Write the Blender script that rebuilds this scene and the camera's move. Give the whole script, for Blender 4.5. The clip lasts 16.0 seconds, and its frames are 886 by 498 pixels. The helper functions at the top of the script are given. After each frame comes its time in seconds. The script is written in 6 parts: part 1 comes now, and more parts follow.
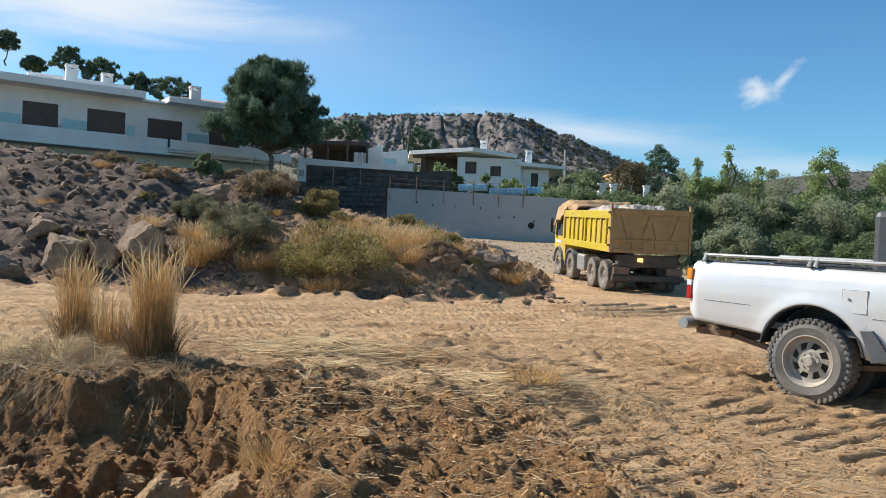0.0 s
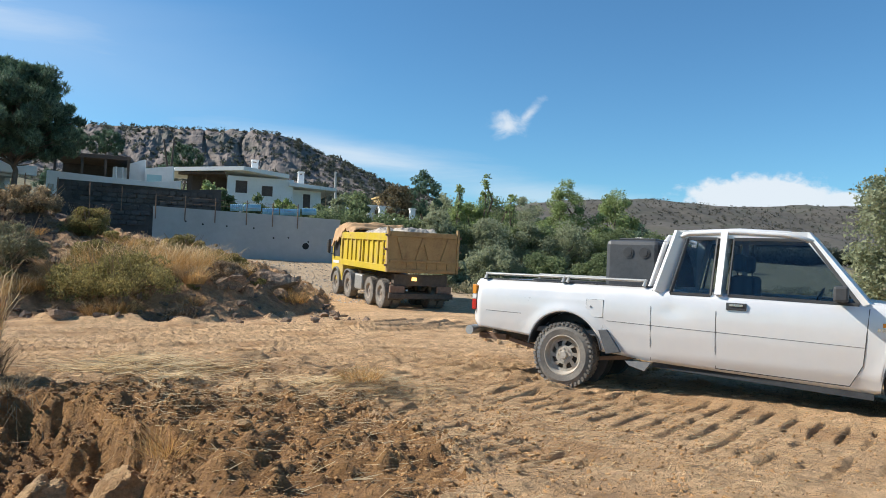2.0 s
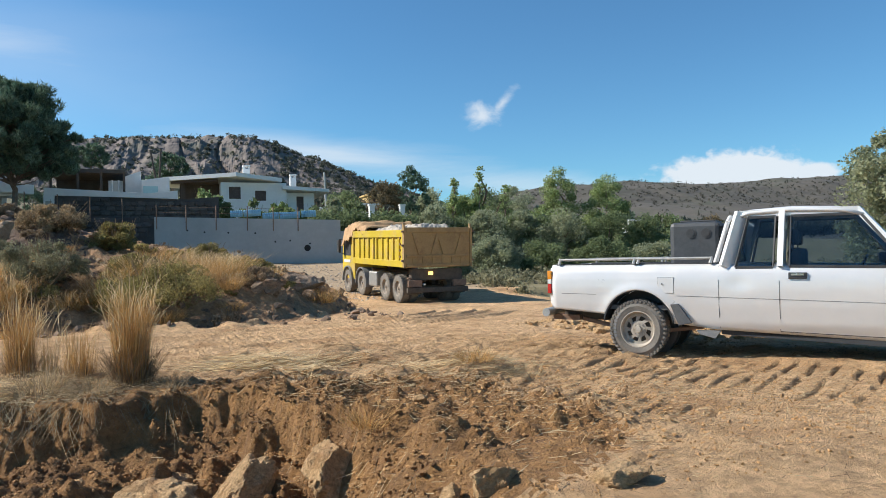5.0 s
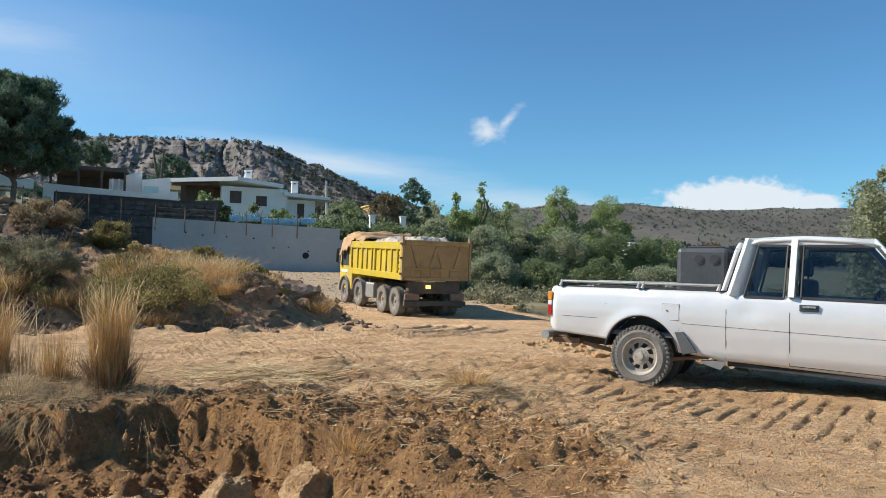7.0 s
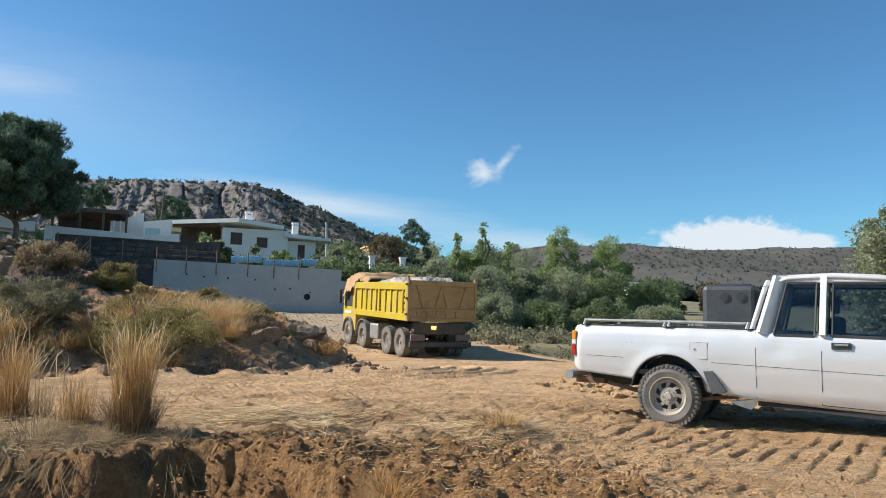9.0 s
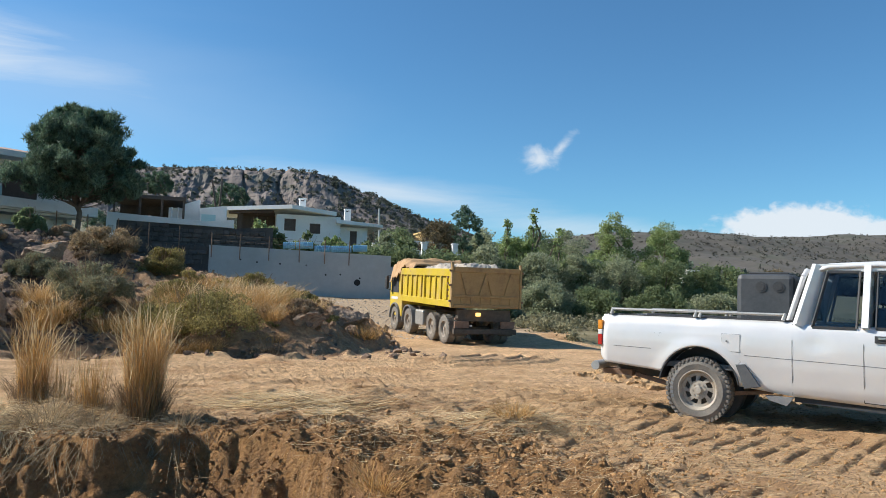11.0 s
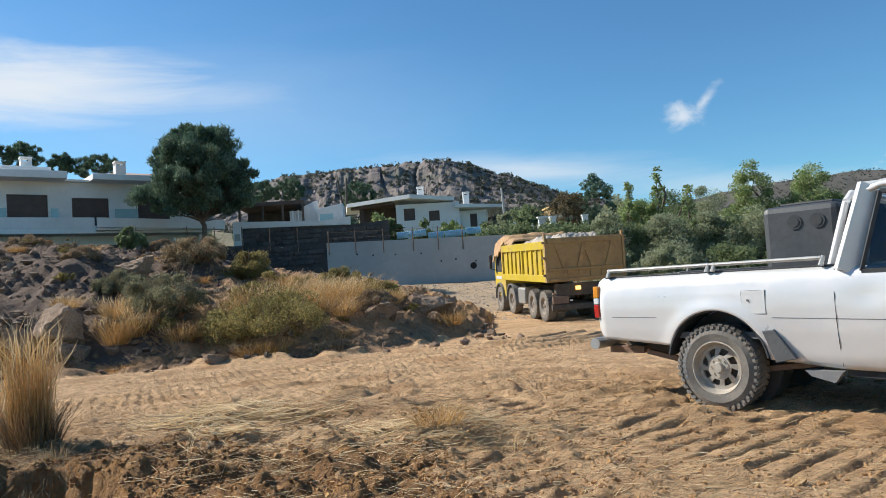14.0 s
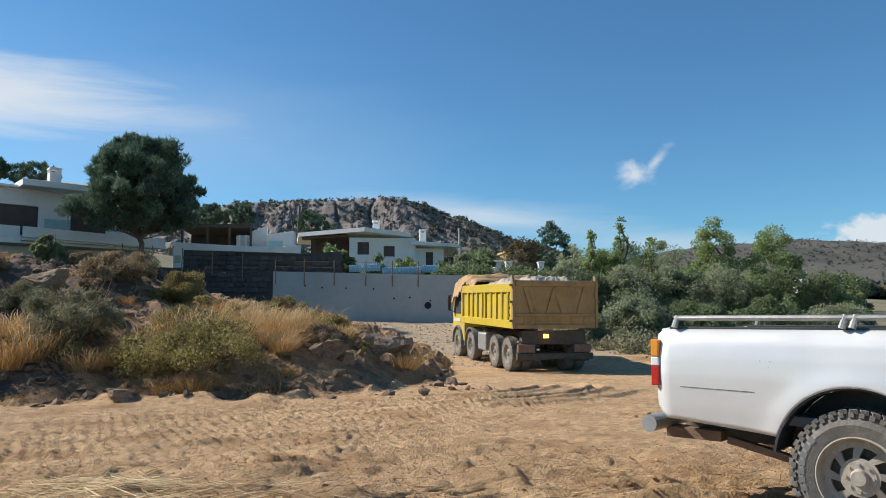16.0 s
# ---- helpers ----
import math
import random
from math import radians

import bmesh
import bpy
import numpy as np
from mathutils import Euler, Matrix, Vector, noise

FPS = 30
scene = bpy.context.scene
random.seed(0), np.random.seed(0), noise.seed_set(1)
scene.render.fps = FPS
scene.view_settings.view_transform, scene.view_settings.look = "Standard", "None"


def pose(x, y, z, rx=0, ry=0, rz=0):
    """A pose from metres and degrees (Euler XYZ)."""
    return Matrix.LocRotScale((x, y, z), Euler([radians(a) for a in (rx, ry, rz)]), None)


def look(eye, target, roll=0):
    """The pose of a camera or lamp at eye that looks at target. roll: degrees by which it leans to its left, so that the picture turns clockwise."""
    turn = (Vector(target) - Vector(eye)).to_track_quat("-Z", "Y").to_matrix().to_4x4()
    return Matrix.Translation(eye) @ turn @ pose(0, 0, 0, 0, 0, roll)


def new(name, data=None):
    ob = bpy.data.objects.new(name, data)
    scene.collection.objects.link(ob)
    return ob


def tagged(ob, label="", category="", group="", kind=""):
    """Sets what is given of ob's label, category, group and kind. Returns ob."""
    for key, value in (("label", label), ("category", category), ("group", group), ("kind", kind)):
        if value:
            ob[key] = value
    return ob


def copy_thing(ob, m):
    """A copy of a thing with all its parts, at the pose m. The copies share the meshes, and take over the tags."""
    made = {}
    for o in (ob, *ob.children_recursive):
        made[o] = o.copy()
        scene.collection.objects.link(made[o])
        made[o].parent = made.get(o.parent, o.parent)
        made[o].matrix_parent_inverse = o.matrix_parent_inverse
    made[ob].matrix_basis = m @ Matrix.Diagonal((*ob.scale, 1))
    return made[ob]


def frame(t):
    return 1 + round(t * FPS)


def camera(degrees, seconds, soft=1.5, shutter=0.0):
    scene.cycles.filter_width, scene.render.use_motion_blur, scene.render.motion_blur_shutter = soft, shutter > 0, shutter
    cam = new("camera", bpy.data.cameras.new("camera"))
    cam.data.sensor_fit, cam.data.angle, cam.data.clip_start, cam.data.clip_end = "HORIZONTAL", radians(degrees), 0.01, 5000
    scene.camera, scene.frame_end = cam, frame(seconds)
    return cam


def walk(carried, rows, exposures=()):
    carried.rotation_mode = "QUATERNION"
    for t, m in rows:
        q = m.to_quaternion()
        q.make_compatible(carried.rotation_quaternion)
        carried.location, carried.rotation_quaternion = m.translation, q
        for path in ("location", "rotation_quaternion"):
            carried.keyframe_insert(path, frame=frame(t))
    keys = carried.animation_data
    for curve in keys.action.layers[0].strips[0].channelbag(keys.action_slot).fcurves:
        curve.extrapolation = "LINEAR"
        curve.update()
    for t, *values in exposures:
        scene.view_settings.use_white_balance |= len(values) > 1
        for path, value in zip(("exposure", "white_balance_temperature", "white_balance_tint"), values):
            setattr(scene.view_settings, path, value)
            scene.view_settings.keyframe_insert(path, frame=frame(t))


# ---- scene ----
cam = camera(63.1, 16.0, soft=0.55)
PATH = [
    (0, (0.016, 0.254, 1.171), (0.009, 2.253, 1.138), 2.3),
    (0.5, (-0.102, -0.056, 1.14), (0.021, 1.94, 1.167), 1.9),
    (1, (-0.226, -0.365, 1.151), (0.006, 1.62, 1.1), 1.7),
    (1.5, (-0.398, -0.581, 1.143), (-0.036, 1.386, 1.164), 3.2),
    (2, (-0.621, -0.735, 1.168), (0.001, 1.165, 1.216), 2.2),
    (2.5, (-0.92, -0.901, 1.153), (-0.357, 1.018, 1.144), 1.9),
    (2.6, (-0.975, -0.902, 1.141), (-0.589, 1.06, 1.094), 2.1),
    (3, (-1.134, -0.933, 1.142), (-0.846, 1.046, 1.166), 4.4),
    (3.5, (-1.388, -0.961, 1.159), (-0.979, 0.996, 1.119), 1.4),
    (4, (-1.586, -1.041, 1.15), (-1.14, 0.909, 1.111), 1.7),
    (4.5, (-1.779, -1.113, 1.176), (-1.341, 0.838, 1.215), 2.7),
    (5, (-1.951, -1.094, 1.147), (-1.281, 0.791, 1.177), -1.3),
    (5.2, (-2.029, -1.12, 1.148), (-1.392, 0.775, 1.195), -1.2),
    (7.3, (-1.824, -0.795, 1.159), (-1.148, 1.086, 1.236), 2.2),
    (7.5, (-1.819, -0.806, 1.145), (-1.158, 1.079, 1.244), 3.3),
    (8, (-1.923, -0.712, 1.117), (-1.092, 1.102, 1.252), 1.0),
    (8.5, (-2.055, -0.69, 1.103), (-1.178, 1.104, 1.218), 1.4),
    (9, (-2.095, -0.646, 1.132), (-1.421, 1.228, 1.314), 1.1),
    (9.5, (-2.129, -0.71, 1.121), (-1.552, 1.201, 1.246), 1.3),
    (9.7, (-2.092, -0.629, 1.122), (-1.518, 1.28, 1.286), 1.6),
    (12, (-1.051, -0.552, 1.172), (-0.669, 1.407, 1.289), -0.4),
    (12.3, (-0.768, -0.515, 1.169), (-0.603, 1.471, 1.339), 0.2),
    (12.5, (-0.515, -0.408, 1.206), (-0.173, 1.562, 1.245), 0.8),
    (12.9, (-0.187, -0.014, 1.10), (0.084, 1.965, 1.206), 1.0),
    (13, (-0.100, 0.062, 1.10), (-0.009, 2.059, 1.165), -0.7),
    (13.5, (0.268, 0.193, 1.128), (0.281, 2.193, 1.13), -1.0),
    (14, (0.498, 0.47, 1.103), (0.629, 2.464, 1.199), -4.0),
    (14.5, (0.516, 0.899, 1.187), (0.702, 2.887, 1.309), -3.7),
    (15, (0.485, 1.465, 1.169), (0.605, 3.461, 1.227), -4.7),
    (15.5, (0.457, 2.03, 1.17), (0.583, 4.018, 1.345), -6.2),
    (16, (0.372, 2.612, 1.09), (0.642, 4.583, 1.293), -0.3),
]
walk(cam, [(t, look(eye, target, roll)) for t, eye, target, roll in PATH], exposures=[(0.0, 0.55), (3.0, 0.52), (14.5, 0.48), (16.0, 0.36)])

# ---- world, sun, exposure ----
SUN_DIR = Vector((-0.87, 0.36, 0.74)).normalized()
world = bpy.data.worlds.new("sky")
scene.world = world
world.use_nodes = True
wn, wl = world.node_tree.nodes, world.node_tree.links
wn.clear()


def wmath(op, a, b=None, c=None):
    n = wn.new("ShaderNodeMath")
    n.operation = op
    for i, v in enumerate((a, b, c)):
        if v is None:
            continue
        if isinstance(v, (int, float)):
            n.inputs[i].default_value = v
        else:
            wl.new(v, n.inputs[i])
    return n.outputs[0]


sky = wn.new("ShaderNodeTexSky")
sky.sky_type = "NISHITA"
sky.sun_disc = False
sky.sun_elevation = math.asin(SUN_DIR.z)
sky.sun_rotation = math.atan2(SUN_DIR.x, SUN_DIR.y)
sky.air_density, sky.dust_density, sky.ozone_density, sky.altitude = 1.0, 0.15, 2.5, 100
coord = wn.new("ShaderNodeTexCoord")
sep = wn.new("ShaderNodeSeparateXYZ")
wl.new(coord.outputs["Generated"], sep.inputs[0])
azim = wmath("MULTIPLY", wmath("ARCTAN2", sep.outputs[0], sep.outputs[1]), 57.2958)
elev = wmath("MULTIPLY", wmath("ARCSINE", sep.outputs[2]), 57.2958)
flat = wn.new("ShaderNodeCombineXYZ")
wl.new(azim, flat.inputs[0])
wl.new(elev, flat.inputs[1])


def wnoise(sx, sy, detail, rough=0.6, warp=0.0):
    m = wn.new("ShaderNodeMapping")
    wl.new(flat.outputs[0], m.inputs[0])
    m.inputs["Scale"].default_value = (sx, sy, 1)
    n = wn.new("ShaderNodeTexNoise")
    wl.new(m.outputs[0], n.inputs["Vector"])
    n.inputs["Scale"].default_value = 1.0
    n.inputs["Detail"].default_value = detail
    n.inputs["Roughness"].default_value = rough
    n.inputs["Distortion"].default_value = warp
    return n.outputs[0]


def cloud(az, el, ra, re, lean, noise_out, k, soft, amount):
    """A cloud round a direction: an ellipse in azimuth and elevation, frayed by noise."""
    u = wmath("SUBTRACT", azim, az)
    v = wmath("SUBTRACT", wmath("SUBTRACT", elev, el), wmath("MULTIPLY", u, lean))
    r = wmath("SQRT", wmath("ADD", wmath("POWER", wmath("ABSOLUTE", wmath("DIVIDE", u, ra)), 2.0), wmath("POWER", wmath("ABSOLUTE", wmath("DIVIDE", v, re)), 2.0)))
    f = wmath("ADD", wmath("SUBTRACT", 1.0, r), wmath("MULTIPLY", wmath("SUBTRACT", noise_out, 0.5), k))
    n = wn.new("ShaderNodeMapRange")
    n.interpolation_type = "SMOOTHSTEP"
    wl.new(f, n.inputs[0])
    n.inputs[1].default_value, n.inputs[2].default_value = 0.0, soft
    n.inputs[3].default_value, n.inputs[4].default_value = 0.0, amount
    return n.outputs[0]


streak = wnoise(0.055, 0.34, 7, 0.62, 0.6)
puff = wnoise(0.42, 0.62, 7, 0.6, 0.3)
heap = wnoise(0.75, 1.1, 5, 0.55, 0.2)
veil = wnoise(0.03, 0.12, 5, 0.55, 0.4)
clouds = [
    cloud(-27, 15.2, 19, 4.2, 0.03, streak, 1.2, 1.0, 0.95),
    cloud(-14, 15.2, 16, 3.0, -0.03, streak, 1.6, 1.5, 0.50),
    cloud(-38, 13.0, 16, 4.0, -0.05, streak, 1.4, 1.2, 0.65),
    cloud(-16, 14.0, 32, 9.0, 0.0, veil, 1.2, 1.6, 0.30),
    cloud(22.8, 11.2, 2.3, 1.25, 0.2, puff, 2.7, 1.3, 0.80),
    cloud(24.5, 12.1, 1.3, 0.8, 0.9, puff, 2.4, 1.2, 0.72),
    cloud(41.6, 5.9, 6.2, 1.75, 0.0, heap, 1.0, 0.35, 0.92),
    cloud(46.5, 5.4, 2.6, 1.0, 0.0, heap, 1.0, 0.4, 0.9),
    cloud(36, 4.7, 4.0, 0.9, 0.0, heap, 1.2, 0.6, 0.75),
    cloud(11, 8.5, 17, 1.9, -0.12, streak, 1.2, 1.3, 0.75),
    cloud(27, 5.6, 14, 1.6, -0.08, streak, 1.5, 1.2, 0.50),
]
total = clouds[0]
for c in clouds[1:]:
    total = wmath("MAXIMUM", total, c)
tint = wn.new("ShaderNodeMix")
tint.data_type, tint.blend_type = "RGBA", "MULTIPLY"
tint.inputs["Factor"].default_value = 1.0
wl.new(sky.outputs[0], tint.inputs["A"])
tint.inputs["B"].default_value = (0.57, 0.95, 1.13, 1)
mixc = wn.new("ShaderNodeMix")
mixc.data_type = "RGBA"
wl.new(total, mixc.inputs["Factor"])
wl.new(tint.outputs["Result"], mixc.inputs["A"])
mixc.inputs["B"].default_value = (6.6, 7.1, 7.6, 1)
back = wn.new("ShaderNodeBackground")
wl.new(mixc.outputs["Result"], back.inputs["Color"])
back.inputs["Strength"].default_value = 0.086
wout = wn.new("ShaderNodeOutputWorld")
wl.new(back.outputs[0], wout.inputs[0])

sun = new("sun", bpy.data.lights.new("sun", "SUN"))
sun.data.energy, sun.data.angle, sun.data.color = 5.0, radians(0.55), (1.0, 0.935, 0.83)
sun.rotation_euler = (-SUN_DIR).to_track_quat("-Z", "Y").to_euler()

# ---- materials ----


def material(name, a, b, scale=3.0, rough=0.8, bump=0.0, bump_scale=None, metal=0.0, fine=0.25, dirt=None, dirt_amount=0.4, dirt_scale=0.8, island=0.0, per_object=0.0, coords="world", through_light=0.0, coat=0.0, relief=0.03):
    """Procedural surface: two tones mixed by coarse and fine noise, optional dirt blotches, grain relief."""
    m = bpy.data.materials.new(name)
    m.use_nodes = True
    nt = m.node_tree
    n, l = nt.nodes, nt.links
    bsdf = n["Principled BSDF"]
    if coords == "world":
        src = n.new("ShaderNodeNewGeometry").outputs["Position"]
    else:
        src = n.new("ShaderNodeTexCoord").outputs["Object"]

    def noise_node(s, detail=5, rough_n=0.6):
        x = n.new("ShaderNodeTexNoise")
        l.new(src, x.inputs["Vector"])
        x.inputs["Scale"].default_value, x.inputs["Detail"].default_value, x.inputs["Roughness"].default_value = s, detail, rough_n
        return x.outputs["Fac"]

    def remap(v, lo, hi, to0=0.0, to1=1.0):
        x = n.new("ShaderNodeMapRange")
        l.new(v, x.inputs[0])
        for i, w in enumerate((lo, hi, to0, to1)):
            x.inputs[i + 1].default_value = w
        return x.outputs[0]

    def mix(fac, p, q, kind="MIX"):
        x = n.new("ShaderNodeMix")
        x.data_type, x.blend_type = "RGBA", kind
        for s, v in (("Factor", fac), ("A", p), ("B", q)):
            if isinstance(v, (int, float)):
                x.inputs[s].default_value = v
            elif isinstance(v, tuple):
                x.inputs[s].default_value = (*v, 1)
            else:
                l.new(v, x.inputs[s])
        return x.outputs["Result"]

    col = mix(remap(noise_node(scale), 0.32, 0.68), a, b)
    if fine:
        col = mix(fine, col, mix(remap(noise_node(scale * 9, 6, 0.7), 0.3, 0.7), tuple(c * 0.45 for c in a), tuple(min(1, c * 1.35) for c in b)))
    if dirt:
        col = mix(remap(noise_node(dirt_scale, 7, 0.65), 0.5, 0.68, 0.0, dirt_amount), col, dirt)
    if island:
        g = n.new("ShaderNodeNewGeometry").outputs["Random Per Island"]
        hsv = n.new("ShaderNodeHueSaturation")
        l.new(remap(g, 0, 1, 1 - island, 1 + island), hsv.inputs["Value"])
        l.new(col, hsv.inputs["Color"])
        col = hsv.outputs[0]
    if per_object:
        g = n.new("ShaderNodeObjectInfo").outputs["Random"]
        hsv = n.new("ShaderNodeHueSaturation")
        l.new(remap(g, 0, 1, 1 - per_object, 1 + per_object), hsv.inputs["Value"])
        l.new(col, hsv.inputs["Color"])
        col = hsv.outputs[0]
    l.new(col, bsdf.inputs["Base Color"])
    bsdf.inputs["Metallic"].default_value = metal
    l.new(remap(noise_node(scale * 2.3), 0.3, 0.7, max(0.02, rough - 0.1), min(1, rough + 0.1)), bsdf.inputs["Roughness"])
    bsdf.inputs["Coat Weight"].default_value = coat
    bsdf.inputs["Coat Roughness"].default_value = 0.08
    if bump:
        bn = n.new("ShaderNodeBump")
        bn.inputs["Strength"].default_value = min(1.0, bump)
        bn.inputs["Distance"].default_value = relief
        l.new(noise_node(bump_scale or scale * 6, 8, 0.7), bn.inputs["Height"])
        l.new(bn.outputs[0], bsdf.inputs["Normal"])
    if through_light:
        tr = n.new("ShaderNodeBsdfTranslucent")
        l.new(col, tr.inputs["Color"])
        ms = n.new("ShaderNodeMixShader")
        ms.inputs[0].default_value = through_light
        l.new(bsdf.outputs[0], ms.inputs[1])
        l.new(tr.outputs[0], ms.inputs[2])
        l.new(ms.outputs[0], n["Material Output"].inputs[0])
    return m


def glass(name, tint_col, rough=0.02, clear=0.6):
    """Tinted pane: part see-through, part gloss."""
    m = bpy.data.materials.new(name)
    m.use_nodes = True
    n, l = m.node_tree.nodes, m.node_tree.links
    n.clear()
    t = n.new("ShaderNodeBsdfTransparent")
    t.inputs[0].default_value = (*tint_col, 1)
    g = n.new("ShaderNodeBsdfGlossy")
    g.inputs["Roughness"].default_value = rough
    f = n.new("ShaderNodeFresnel")
    f.inputs[0].default_value = 1.5
    x = n.new("ShaderNodeMixShader")
    l.new(f.outputs[0], x.inputs[0])
    l.new(t.outputs[0], x.inputs[1])
    l.new(g.outputs[0], x.inputs[2])
    o = n.new("ShaderNodeOutputMaterial")
    l.new(x.outputs[0], o.inputs[0])
    return m


SOIL = material("pale_road_soil", (0.53, 0.312, 0.148), (0.75, 0.495, 0.272), 0.8, 0.95, 1.0, 42, dirt=(0.35, 0.172, 0.062), dirt_amount=0.7, dirt_scale=0.9, fine=0.65, relief=0.075)
DUG = material("dug_orange_soil", (0.30, 0.145, 0.053), (0.50, 0.272, 0.104), 1.8, 0.97, 1.0, 40, dirt=(0.14, 0.068, 0.028), dirt_amount=0.65, dirt_scale=1.3, fine=0.65, relief=0.09)
# darker copy of the bank soil, with the left slope's shade in its colour
SHADED_SPOIL = material("dark_shaded_spoil", (0.098, 0.064, 0.047), (0.180, 0.121, 0.088), 1.3, 0.97, 1.0, 22, dirt=(0.065, 0.046, 0.036), dirt_amount=0.65, dirt_scale=0.8, fine=0.5, relief=0.08)
BANK = material("brown_spoil", (0.29, 0.163, 0.080), (0.45, 0.270, 0.140), 1.3, 0.97, 1.0, 22, dirt=(0.12, 0.070, 0.042), dirt_amount=0.6, dirt_scale=0.8, fine=0.5, relief=0.08)
RUBBLE = material("spoil_rubble", (0.150, 0.097, 0.064), (0.265, 0.182, 0.122), 2.2, 0.95, 0.9, 20, island=0.3, fine=0.4)
TRACK = material("grey_gravel_track", (0.30, 0.215, 0.13), (0.43, 0.32, 0.205), 1.2, 0.97, 0.9, 26, fine=0.5)
SCRUB = material("dry_scrub_land", (0.15, 0.13, 0.065), (0.24, 0.20, 0.11), 0.25, 0.97, 0.9, 8, dirt=(0.07, 0.085, 0.035), dirt_amount=0.8, dirt_scale=0.2, fine=0.4)
ROCK = material("limestone", (0.54, 0.305, 0.125), (0.76, 0.500, 0.265), 4.0, 0.92, 1.0, 30, dirt=(0.38, 0.19, 0.072), dirt_amount=0.85, dirt_scale=3.4, fine=0.6, relief=0.08)
BOULDER = material("weathered_limestone", (0.29, 0.188, 0.118), (0.47, 0.345, 0.245), 3.0, 0.93, 1.0, 22, dirt=(0.22, 0.135, 0.080), dirt_amount=0.75, dirt_scale=2.6, fine=0.6, relief=0.10)
CLOD = material("soil_clod", (0.40, 0.215, 0.086), (0.58, 0.340, 0.148), 4, 0.97, 0.8, 40, island=0.22)
PLASTER = material("white_plaster", (0.72, 0.72, 0.70), (0.82, 0.82, 0.80), 0.5, 0.85, 0.15, 40, dirt=(0.55, 0.54, 0.50), dirt_amount=0.35, dirt_scale=0.35, fine=0.08)
CONCRETE = material("grey_render", (0.38, 0.38, 0.365), (0.46, 0.46, 0.44), 0.35, 0.9, 0.3, 30, dirt=(0.36, 0.35, 0.32), dirt_amount=0.5, dirt_scale=0.5, fine=0.1)
DARK_STONE = material("dark_rubble_stone", (0.058, 0.052, 0.050), (0.112, 0.100, 0.094), 1.2, 0.92, 0.8, 9, island=0.15, per_object=0.22)
SHUTTER = material("brown_shutter", (0.075, 0.05, 0.042), (0.11, 0.075, 0.062), 1.5, 0.6, 0.1)
ROOF_TILE = material("terracotta_tile", (0.42, 0.24, 0.16), (0.55, 0.36, 0.26), 1.8, 0.85, 0.3, per_object=0.15)
TEAL_GLASS = material("frosted_teal_glass", (0.30, 0.48, 0.50), (0.38, 0.55, 0.57), 0.5, 0.25, fine=0.03)
DARK_WOOD = material("dark_wood", (0.07, 0.055, 0.045), (0.12, 0.09, 0.07), 3, 0.75, 0.3)
BROWN_WOOD = material("brown_soffit", (0.07, 0.046, 0.033), (0.11, 0.075, 0.052), 2, 0.7, 0.2)
STEEL = material("galvanised_steel", (0.36, 0.36, 0.35), (0.48, 0.48, 0.46), 8, 0.5, 0.1, metal=0.7)
RUST = material("rusty_steel", (0.16, 0.10, 0.07), (0.26, 0.17, 0.12), 8, 0.85, 0.3)
YELLOW = material("dusty_yellow_paint", (0.47, 0.345, 0.020), (0.57, 0.425, 0.034), 1.1, 0.55, 0.12, 30, dirt=(0.42, 0.30, 0.16), dirt_amount=0.65, dirt_scale=1.3, coords="object", fine=0.12)
# tailgate yellow browned and dulled: shade of the rear side put into the colour
YELLOW_SHADED = material("dirty_shaded_yellow", (0.31, 0.20, 0.085), (0.38, 0.255, 0.11), 1.6, 0.75, 0.25, 18, dirt=(0.20, 0.12, 0.06), dirt_amount=0.7, dirt_scale=2.2, coords="object", fine=0.2)
CHASSIS = material("dusty_black_chassis", (0.055, 0.045, 0.036), (0.11, 0.09, 0.07), 5, 0.85, 0.2, coords="object")
TYRE = material("dusty_rubber", (0.105, 0.098, 0.088), (0.23, 0.208, 0.18), 6, 0.92, 0.3, coords="object", fine=0.2)
RIM = material("dull_alloy", (0.34, 0.30, 0.25), (0.48, 0.44, 0.38), 9, 0.65, 0.15, metal=0.15, dirt=(0.30, 0.22, 0.14), dirt_amount=0.6, dirt_scale=6, coords="object")
TRUCK_RIM = material("dusty_grey_rim", (0.24, 0.21, 0.18), (0.34, 0.30, 0.25), 9, 0.8, 0.1, coords="object")
TARP = material("tan_tarpaulin", (0.36, 0.215, 0.105), (0.48, 0.305, 0.16), 3, 0.85, 0.5, 10, coords="object")
GRAVEL = material("grey_gravel", (0.30, 0.26, 0.215), (0.52, 0.46, 0.39), 7, 0.95, 0.6, island=0.4, coords="object")
SILVER = material("dusty_silver_paint", (0.67, 0.675, 0.68), (0.73, 0.732, 0.732), 1.2, 0.36, 0.0, metal=0.20, dirt=(0.66, 0.63, 0.58), dirt_amount=0.18, dirt_scale=1.6, coords="object", fine=0.02, coat=0.35)
BLACK_PLASTIC = material("faded_black_plastic", (0.028, 0.03, 0.033), (0.055, 0.058, 0.062), 4, 0.55, 0.1, coords="object")
GREY_PLASTIC = material("grey_plastic", (0.13, 0.14, 0.15), (0.19, 0.20, 0.21), 5, 0.6, 0.1, coords="object", dirt=(0.3, 0.25, 0.2), dirt_amount=0.4, dirt_scale=3)
CHROME = material("worn_chrome", (0.62, 0.62, 0.62), (0.72, 0.72, 0.72), 5, 0.22, metal=1.0, coords="object", fine=0.05)
AMBER_LIT = bpy.data.materials.new("lit_amber_lens")
AMBER_LIT.use_nodes = True
AMBER_LIT.node_tree.nodes["Principled BSDF"].inputs["Base Color"].default_value = (0.8, 0.35, 0.05, 1)
